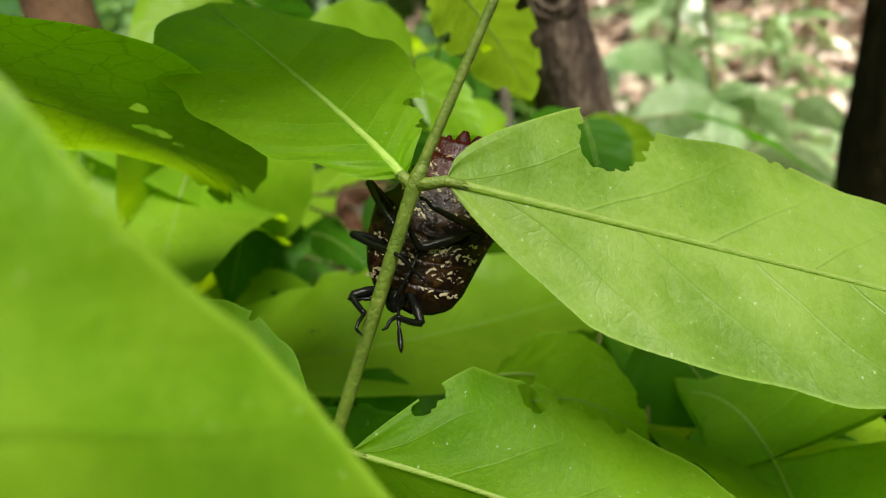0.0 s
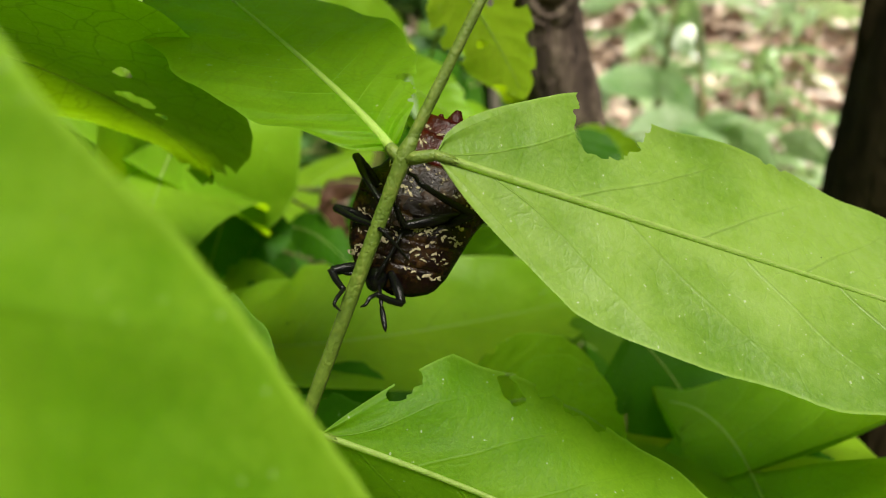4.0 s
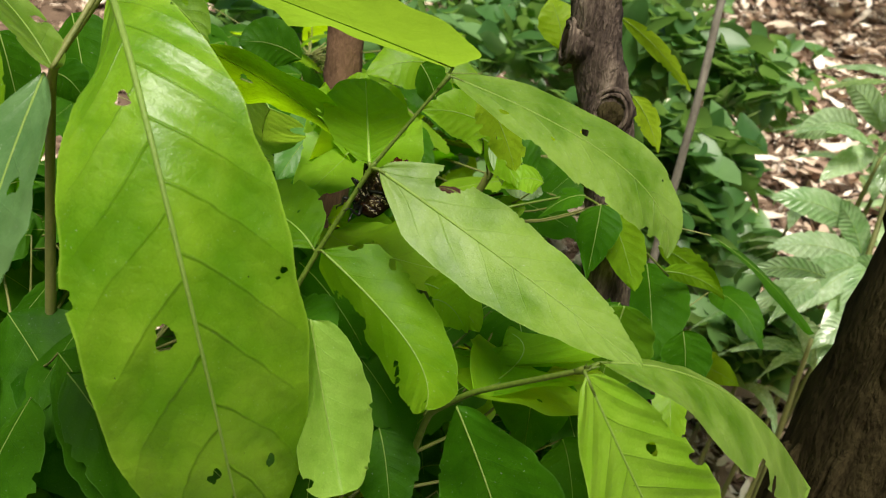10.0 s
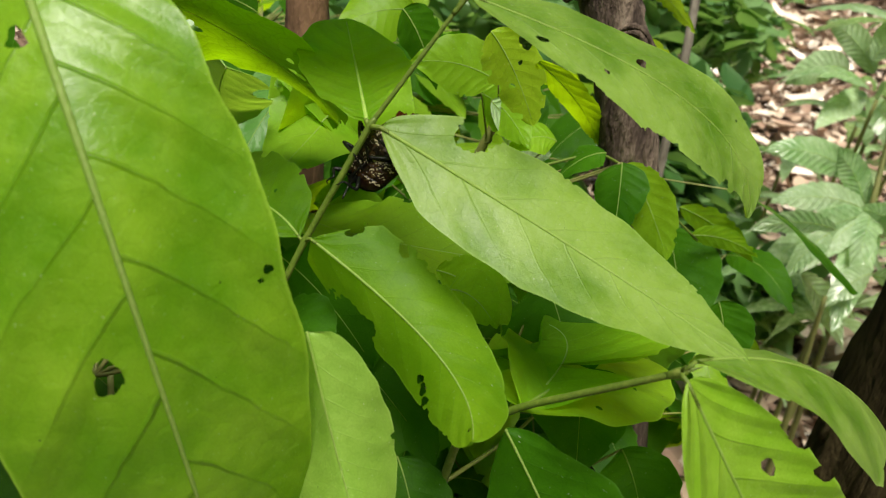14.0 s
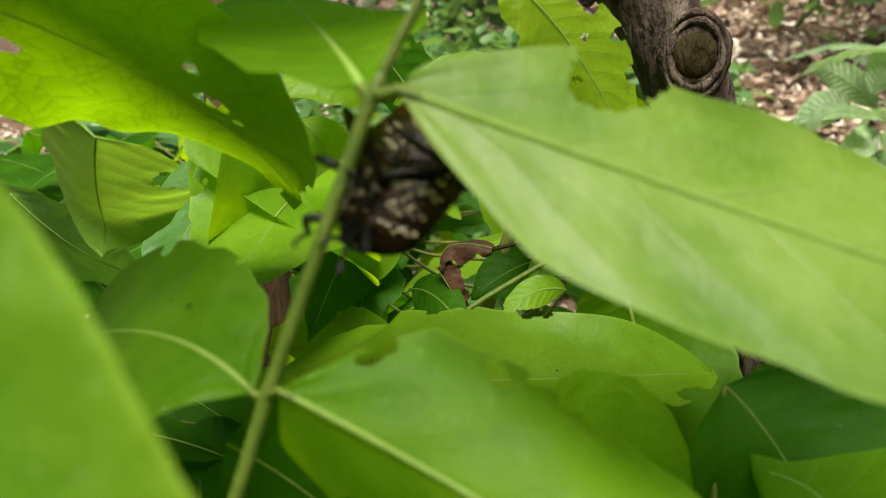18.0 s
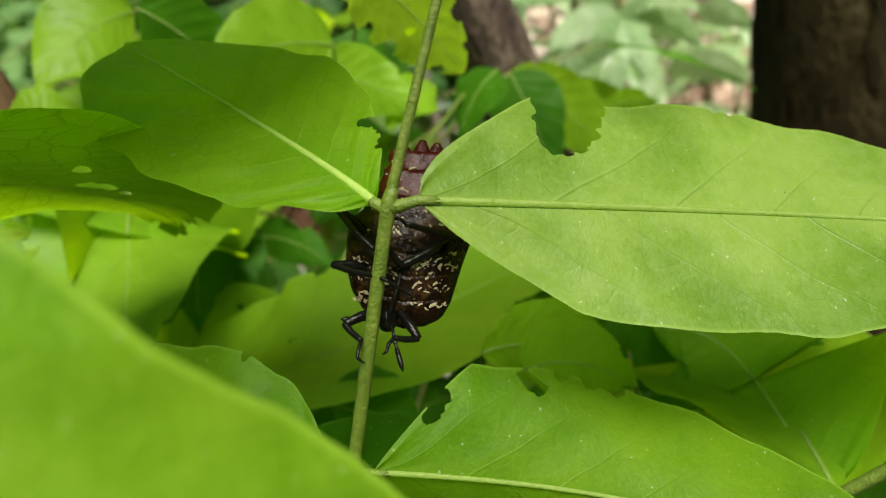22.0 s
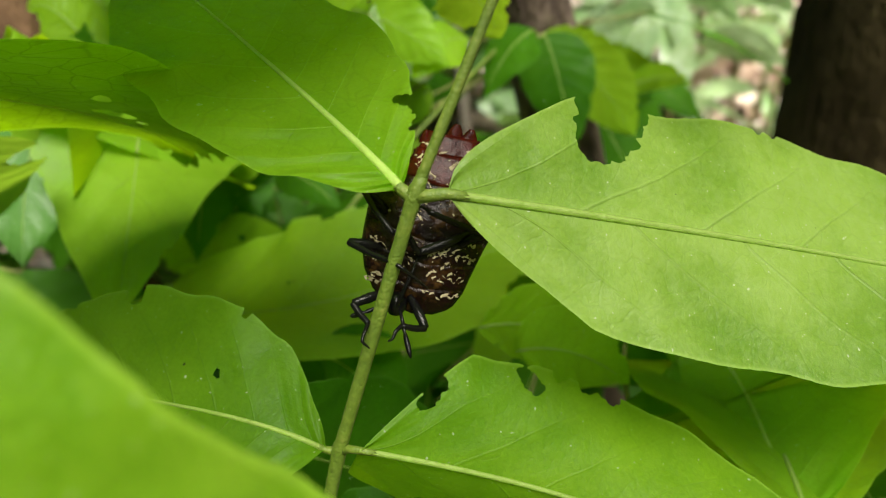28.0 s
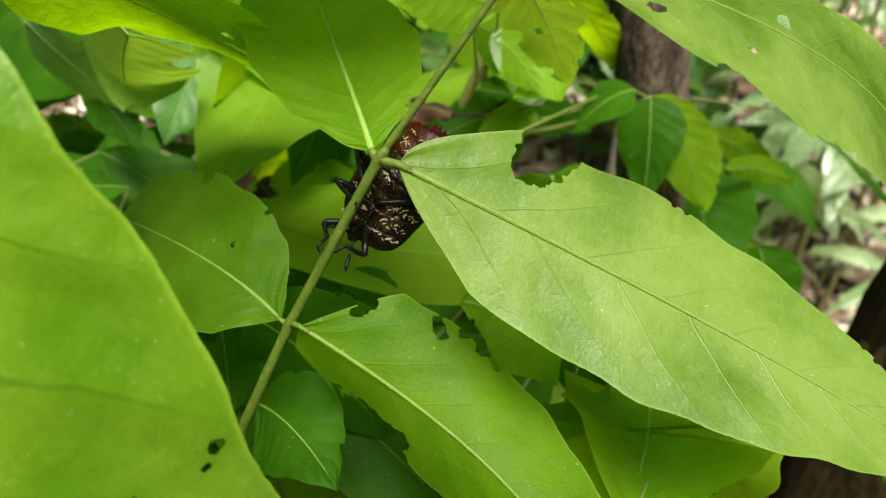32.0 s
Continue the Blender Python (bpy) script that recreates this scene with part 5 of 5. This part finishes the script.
    for k in range(78):
        row = round(rng.uniform(-11, 9.5) / 2.35) * 2.35 + rng.normal(0, 0.55)
        wmax = float(np.interp(row, BUG_Y, BUG_W))
        x = rng.choice([-1, 1]) * rng.uniform(0.15, 0.82) * wmax
        tilt = 0.25 * np.sign(x) + rng.normal(0, 0.45)
        run = rng.uniform(0.3, 1.5)
        for e in np.linspace(-1, 1, int(2 + 3 * run)):
            if rng.random() < 0.72:
                crumb(x + e * run * 0.7 + rng.normal(0, 0.12), row + 0.7 * e * run * math.tan(tilt) * 0.6 + rng.normal(0, 0.16), rng.uniform(0.12, 0.5), rng.uniform(0.05, 0.26), tilt + rng.normal(0, 0.6))
    for k in range(70):
        row = rng.uniform(-11, 10)
        crumb(rng.uniform(-0.9, 0.9) * float(np.interp(row, BUG_Y, BUG_W)), row, rng.uniform(0.06, 0.16), rng.uniform(0.04, 0.1), rng.uniform(0, 3))
    mesh_part("wax_bloom", np.array(vs), fs, WAX, bug, label="pale cream wax flecks")
    return bug, made


bug, antennae = shield_bug()
# the place that the lens is sharp at
focus = new("focus")
focus.location, focus.empty_display_size = BUG_O, 0.005
cam.data.dof.focus_object = focus


# ---- pale glossy herbs behind ----
def herb(loc, height, whorls, seed, n=7, long=0.11):
    rng = np.random.default_rng(seed)
    h = thing("herb", loc, "pale glossy green herb with long pointed leaves", "plant", "glossy herbs on the slope")
    top = np.array(loc) + (0.02, 0.0, height)
    bar("stem", [np.array(loc) - (0, 0, 0.03), np.array(loc) + (0.01, 0.01, height * 0.5), top], [0.0035, 0.003, 0.002], TWIG, h, 8, 20)
    for k in range(whorls):
        c = np.array(loc) + (0.02 * (1 - 0.3 * k), 0, height * (1 - 0.28 * k))
        for i in range(n):
            a = 6.283 * i / n + rng.uniform(-0.3, 0.3)
            ln = long * rng.uniform(0.75, 1.15)
            out = np.array([math.cos(a), math.sin(a), rng.uniform(-0.35, 0.15)])
            tip = c + ln * out
            d = unit(tip - c)
            u0 = unit(np.cross(d, [0, 1.0, 0]))
            v0 = np.cross(d, u0)
            s = unit(np.cross([0, 0, 1.0], d))
            leaf(h, PALE, c + 0.01 * d, (0, 0, 0.012 + 0.008 * rng.random()), tip - np.array([0, 0, 0.018]), math.atan2(float(s @ v0), float(s @ u0)) + rng.normal(0, 0.2), 0.2, ln * 0.25, 0.75, 0.85, 0.12, rib=0.0007, seed=seed * 50 + k * 12 + i, ns=20, nu=5)
    return h


def sprays(plant, path, reach):
    """Thin twigs that carry a shrub's leaves from its stem."""
    path = np.array(path, float)
    for ob in list(plant.children):
        if not ob.name.startswith("leaf"):
            continue
        b = np.array(world_of(ob))
        z = min(b[2] - 0.03, path[-1][2])
        p = np.array([np.interp(z, path[:, 2], path[:, 0]), np.interp(z, path[:, 2], path[:, 1]), z])
        gap = np.linalg.norm(b - p)
        if gap < 0.008 or gap > reach or b[1] < 0.12:
            continue
        bar("twig", [p, p * 0.5 + b * 0.5 + (0.0, 0.012, -0.012), b], [0.0008, 0.0006, 0.0004], TWIG, plant, 6, 10)


sprays(back, [(-0.03, 0.24, -0.02), (-0.04, 0.25, 0.35), (-0.05, 0.26, 0.5), (-0.02, 0.27, 0.6)], 0.085)
sprays(side, [(0.03, 0.06, -0.02), (0.02, 0.09, 0.3), (0.035, 0.095, 0.53)], 0.12)
for loc, hgt, wh, sd in [((0.20, 0.745, 0.03), 0.44, 2, 1), ((0.18, 0.815, 0.04), 0.53, 2, 2), ((0.20, 0.905, 0.06), 0.57, 1, 4), ((0.12, 0.92, 0.06), 0.40, 2, 5), ((0.135, 0.775, 0.03), 0.34, 2, 6),
                         ((0.33, 0.95, 0.07), 0.40, 2, 7), ((0.42, 1.15, 0.12), 0.42, 2, 8), ((0.30, 1.3, 0.15), 0.40, 2, 9), ((0.55, 1.4, 0.18), 0.44, 2, 11), ((0.19, 0.99, 0.07), 0.44, 2, 12), ((0.33, 1.0, 0.07), 0.42, 2, 13), ((0.41, 1.02, 0.07), 0.47, 2, 14), ((0.27, 1.36, 0.16), 0.32, 2, 15), ((0.25, 0.95, 0.06), 0.31, 2, 16), ((0.31, 0.70, 0.0), 0.42, 2, 17), ((0.40, 0.93, 0.06), 0.28, 2, 18)]:
    herb(loc, hgt, wh, sd)


near_herb = thing("herb", (0.24, 0.78, 0.02), "pale glossy green herb with long ribbed leaves", "plant", "glossy herbs on the slope")
bar("stem", [(0.24, 0.78, -0.02), (0.23, 0.76, 0.25), (0.219, 0.728, 0.466), (0.215, 0.79, 0.57), (0.22, 0.84, 0.62)], [0.004, 0.0035, 0.003, 0.0025, 0.0015], TWIG, near_herb, 8, 40)
leaf(near_herb, PALE, (0.2146, 0.7208, 0.4704), (0.0000, 0.0000, 0.0100), (0.1257, 0.6403, 0.4776), 0.68, 0.30, 0.0310, 0.70, 0.85, 0.10, rib=0.0007, seed=300, ns=44, nu=9, veins=12.0)
leaf(near_herb, PALE, (0.2171, 0.7208, 0.4680), (0.0000, 0.0000, 0.0100), (0.1299, 0.5971, 0.4260), 0.11, -0.30, 0.0342, 0.70, 0.85, 0.10, rib=0.0007, seed=301, ns=44, nu=9, veins=12.0)
leaf(near_herb, PALE, (0.2185, 0.7211, 0.4672), (0.0000, 0.0000, 0.0100), (0.1678, 0.6339, 0.4206), 0.68, 0.30, 0.0275, 0.70, 0.85, 0.10, rib=0.0007, seed=302, ns=44, nu=9, veins=12.0)
leaf(near_herb, PALE, (0.2206, 0.7214, 0.4660), (0.0000, 0.0000, 0.0100), (0.2065, 0.6109, 0.3827), -0.13, -0.30, 0.0354, 0.70, 0.85, 0.10, rib=0.0007, seed=303, ns=44, nu=9, veins=12.0)
leaf(near_herb, PALE, (0.2177, 0.7236, 0.4739), (0.0000, 0.0000, 0.0100), (0.2836, 0.7084, 0.4277), 0.16, 0.30, 0.0332, 0.70, 0.85, 0.10, rib=0.0007, seed=304, ns=44, nu=9, veins=12.0)
leaf(near_herb, PALE, (0.2154, 0.7435, 0.4684), (0.0000, 0.0000, 0.0100), (0.1720, 0.7880, 0.5068), -0.18, -0.30, 0.0289, 0.70, 0.85, 0.10, rib=0.0007, seed=305, ns=44, nu=9, veins=12.0)
leaf(near_herb, PALE, (0.2032, 0.7923, 0.4860), (0.0000, 0.0000, 0.0100), (0.1107, 0.7375, 0.5026), 0.57, 0.30, 0.0358, 0.70, 0.85, 0.10, rib=0.0007, seed=306, ns=44, nu=9, veins=12.0)
leaf(near_herb, PALE, (0.1688, 0.8641, 0.5805), (0.0000, 0.0000, 0.0100), (0.1096, 0.7851, 0.5619), -0.11, -0.30, 0.0350, 0.70, 0.85, 0.10, rib=0.0007, seed=307, ns=44, nu=9, veins=12.0)
leaf(near_herb, PALE, (0.1968, 0.8649, 0.5545), (0.0000, 0.0000, 0.0100), (0.1511, 0.7864, 0.5237), 0.57, 0.30, 0.0310, 0.70, 0.85, 0.10, rib=0.0007, seed=308, ns=44, nu=9, veins=12.0)
leaf(near_herb, PALE, (0.1968, 0.8649, 0.5545), (0.0000, 0.0000, 0.0100), (0.2448, 0.8149, 0.4985), -0.36, -0.30, 0.0310, 0.70, 0.85, 0.10, rib=0.0007, seed=309, ns=44, nu=9, veins=12.0)
leaf(near_herb, PALE, (0.1895, 0.8774, 0.5916), (0.0000, 0.0000, 0.0100), (0.2166, 0.9075, 0.6364), 0.20, 0.30, 0.0344, 0.70, 0.85, 0.10, rib=0.0007, seed=310, ns=44, nu=9, veins=12.0)
leaf(near_herb, PALE, (0.1982, 0.8984, 0.5776), (0.0000, 0.0000, 0.0100), (0.1347, 0.9246, 0.6202), -0.25, -0.30, 0.0315, 0.70, 0.85, 0.10, rib=0.0007, seed=311, ns=44, nu=9, veins=12.0)
mid_herb = thing("herb", (0.20, 0.62, 0.0), "pale glossy green herb with bright pointed leaves", "plant", "glossy herbs on the slope")
bar("stem", [(0.20, 0.62, -0.02), (0.20, 0.61, 0.25), (0.19, 0.60, 0.42)], [0.004, 0.0035, 0.002], TWIG, mid_herb, 8, 30)
leaf(mid_herb, PALE, (0.1783, 0.6205, 0.4695), (0.0000, 0.0000, 0.0080), (0.1503, 0.5719, 0.4287), 0.93, 0.20, 0.0245, 0.70, 0.80, 0.10, rib=0.0007, seed=330, ns=36, nu=8, veins=12.0)
leaf(mid_herb, PALE, (0.1832, 0.6226, 0.4730), (0.0000, 0.0000, 0.0080), (0.1141, 0.5919, 0.4612), -0.03, 0.20, 0.0220, 0.70, 0.80, 0.10, rib=0.0007, seed=331, ns=36, nu=8, veins=12.0)
leaf(mid_herb, PALE, (0.2262, 0.6456, 0.4340), (0.0000, 0.0000, 0.0080), (0.2828, 0.5944, 0.4272), 0.14, 0.20, 0.0308, 0.70, 0.80, 0.10, rib=0.0007, seed=332, ns=36, nu=8, veins=12.0)
leaf(mid_herb, PALE, (0.2264, 0.6468, 0.4360), (0.0000, 0.0000, 0.0080), (0.1925, 0.6054, 0.4070), 0.18, 0.20, 0.0261, 0.70, 0.80, 0.10, rib=0.0007, seed=333, ns=36, nu=8, veins=12.0)
leaf(mid_herb, PALE, (0.2798, 0.7091, 0.4609), (0.0000, 0.0000, 0.0080), (0.3284, 0.6935, 0.4356), 0.37, 0.20, 0.0309, 0.70, 0.80, 0.10, rib=0.0007, seed=334, ns=36, nu=8, veins=12.0)
leaf(mid_herb, PALE, (0.2489, 0.7078, 0.4588), (0.0000, 0.0000, 0.0080), (0.2041, 0.7152, 0.4707), -0.26, 0.20, 0.0253, 0.70, 0.80, 0.10, rib=0.0007, seed=335, ns=36, nu=8, veins=12.0)
leaf(mid_herb, PALE, (0.1722, 0.6764, 0.4077), (0.0000, 0.0000, 0.0080), (0.2201, 0.6079, 0.3729), 0.28, 0.20, 0.0273, 0.70, 0.80, 0.10, rib=0.0007, seed=336, ns=36, nu=8, veins=12.0)

undergrowth("undergrowth", "leafy green herbs growing behind the sapling trunk", [(-0.10, 1.0, 0.60, 0.10), (-0.02, 1.08, 0.57, 0.10), (0.0, 0.88, 0.49, 0.09), (0.01, 0.85, 0.42, 0.08), (0.01, 1.38, 0.55, 0.13), (-0.4, 1.21, 0.57, 0.14), (-0.4, 1.08, 0.52, 0.13), (-0.39, 1.34, 0.60, 0.15), (-0.4, 0.85, 0.52, 0.12), (-0.51, 0.91, 0.54, 0.14), (-0.45, 0.6, 0.52, 0.10), (-0.55, 0.67, 0.54, 0.12), (-0.26, 1.41, 0.62, 0.14), (-0.27, 1.36, 0.52, 0.14), (0.05, 1.07, 0.33, 0.10), (0.14, 0.80, 0.33, 0.08), (-0.2, 1.1, 0.4, 0.16), (-0.3, 1.0, 0.35, 0.16)], 2800, (0.028, 0.075), BUSH, 14, 0.55)


def thicket():
    """Leaves of the lower shrub layer under and behind the stem; GREEN carries their shade as colour."""
    rng = np.random.default_rng(77)
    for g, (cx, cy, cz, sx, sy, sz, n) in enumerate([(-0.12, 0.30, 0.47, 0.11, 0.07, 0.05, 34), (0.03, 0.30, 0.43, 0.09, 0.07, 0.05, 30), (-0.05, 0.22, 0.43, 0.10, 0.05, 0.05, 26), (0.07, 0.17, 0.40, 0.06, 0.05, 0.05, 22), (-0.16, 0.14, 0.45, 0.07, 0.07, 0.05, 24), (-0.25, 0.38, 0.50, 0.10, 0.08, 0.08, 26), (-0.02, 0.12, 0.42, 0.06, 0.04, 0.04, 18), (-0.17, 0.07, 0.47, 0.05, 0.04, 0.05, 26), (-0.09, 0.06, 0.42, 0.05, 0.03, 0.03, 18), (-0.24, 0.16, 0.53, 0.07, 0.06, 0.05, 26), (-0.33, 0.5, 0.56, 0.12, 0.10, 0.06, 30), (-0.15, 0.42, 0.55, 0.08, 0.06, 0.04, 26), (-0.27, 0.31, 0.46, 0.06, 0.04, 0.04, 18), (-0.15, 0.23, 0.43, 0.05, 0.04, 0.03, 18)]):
        sh = thing("leafy_shrub", (cx, cy, 0.0), "dark green undershrub leaves, shade in their colour, crowding below the stem", "shrub", "undershrubs round the stem")
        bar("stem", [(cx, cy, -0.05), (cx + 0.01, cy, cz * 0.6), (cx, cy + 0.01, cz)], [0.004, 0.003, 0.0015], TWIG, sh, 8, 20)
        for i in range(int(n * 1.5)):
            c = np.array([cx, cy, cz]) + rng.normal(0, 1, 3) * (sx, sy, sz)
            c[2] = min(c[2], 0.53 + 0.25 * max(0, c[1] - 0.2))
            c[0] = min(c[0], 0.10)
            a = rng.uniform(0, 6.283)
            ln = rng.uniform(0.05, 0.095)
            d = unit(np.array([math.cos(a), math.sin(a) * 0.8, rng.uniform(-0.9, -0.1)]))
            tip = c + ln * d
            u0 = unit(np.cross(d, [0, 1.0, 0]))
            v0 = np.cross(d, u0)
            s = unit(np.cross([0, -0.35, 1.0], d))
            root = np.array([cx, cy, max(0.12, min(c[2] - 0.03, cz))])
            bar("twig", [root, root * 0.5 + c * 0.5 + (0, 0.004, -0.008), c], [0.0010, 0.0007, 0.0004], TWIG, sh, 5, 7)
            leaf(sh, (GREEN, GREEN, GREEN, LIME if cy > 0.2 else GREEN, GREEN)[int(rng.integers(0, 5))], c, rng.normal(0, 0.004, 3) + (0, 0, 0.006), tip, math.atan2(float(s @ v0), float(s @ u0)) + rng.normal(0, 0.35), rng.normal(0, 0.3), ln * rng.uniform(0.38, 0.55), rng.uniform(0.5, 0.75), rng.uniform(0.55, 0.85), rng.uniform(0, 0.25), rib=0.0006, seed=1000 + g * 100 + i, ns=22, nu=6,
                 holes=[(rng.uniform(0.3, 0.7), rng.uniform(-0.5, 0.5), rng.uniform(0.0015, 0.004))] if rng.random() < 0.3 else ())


thicket()


def dead_leaf():
    """A brown curled leaf caught on a twig: one arched blade, folded over and hanging down."""
    t = thing("dead_leaf", (-0.0290, 0.2360, 0.5690), "brown curled dead leaf caught on a twig", "leaf")
    leaf(t, DEAD, (-0.0270, 0.2370, 0.5690), (-0.006, 0.0, 0.005), (-0.0440, 0.2330, 0.5610), 1.0, 0.8, 0.0125, 0.4, 0.35, 0.7, rib=0.0005, seed=5, ns=40, nu=8, wave=0.05)
    leaf(t, DEAD, (-0.0455, 0.2330, 0.5630), (0.001, -0.002, 0.001), (-0.0375, 0.2340, 0.5480), 0.5, -0.8, 0.0120, 0.3, 0.6, 0.8, rib=0.0005, seed=6, ns=40, nu=8, wave=0.05)
    bar("twig", [(-0.0280, 0.2368, 0.5690), (-0.0225, 0.2365, 0.5705), (-0.0160, 0.2400, 0.5716), (-0.012, 0.255, 0.572)], [0.0007, 0.0006, 0.0006, 0.0008], DARKBARK, t, 7, 14)


dead_leaf()


def motions():
    """The bug's feelers stir a little, and the big hanging leaf sways on its stalk."""
    home = Vector(big_leaf.location)
    sway = ((0, 1.1, -0.1, -0.4), (1, -2.4, 0.9, 2.8), (3.5, -1.7, 0.5, 1.5), (7.5, -2.0, 1.2, 3.6), (8.2, 0, 0, 0), (14.5, 0, 0, 0), (17, 3.8, -0.4, -8.7), (18, 6.0, -1.0, -13.0), (18.5, 5.0, -0.8, -11.0), (19.5, 1.0, 0, -2.0), (20, -1.6, 1.2, 3.7), (21, 0.7, -0.2, -0.5), (22, 0.2, 0.8, 1.6),
            (23, -3.5, 1.4, 2.2), (25.5, -3.5, 1.4, 2.2), (28, -0.4, 0.3, 0.5), (30, -4.2, 1.7, 2.8), (31, -7.5, 1.5, 4.3), (32, -6.5, 0.3, 2.8))
    walk(big_leaf, [(t, Matrix.Translation(home + 0.001 * Vector(w))) for t, *w in sway])
    pull = ((0, 0, 0.094, 0.61), (7.4, 0, 0.094, 0.61), (8.0, 0.01, 0.10, 0.60), (9, 0.02, 0.15, 0.60), (13.5, 0.02, 0.15, 0.60), (14.5, 0.01, 0.15, 0.60), (16.4, -0.02, 0.20, 0.58), (17, -0.02, 0.235, 0.57), (19.4, -0.02, 0.235, 0.57), (20, 0, 0.094, 0.61), (32, 0, 0.094, 0.61))
    walk(focus, [(t, Matrix.Translation(p)) for t, *p in pull])
    for ob, turns in zip(antennae, (((0, 14), (3.5, 10), (6, 4), (9, 0), (17, 6), (21, 4), (23, 0), (25.5, 8), (28, 27), (32, 15)), ((0, 4), (3.5, 8), (5.5, 22), (7, 25), (9, 6), (17, 2), (21, 4), (23, 0), (25.5, 5), (28, 8), (32, 4)))):
        o = Vector(ob.location)
        walk(ob, [(t, Matrix.Translation(o) @ Matrix.Rotation(radians(a), 4, Vector(BUG_N))) for t, a in turns])


motions()
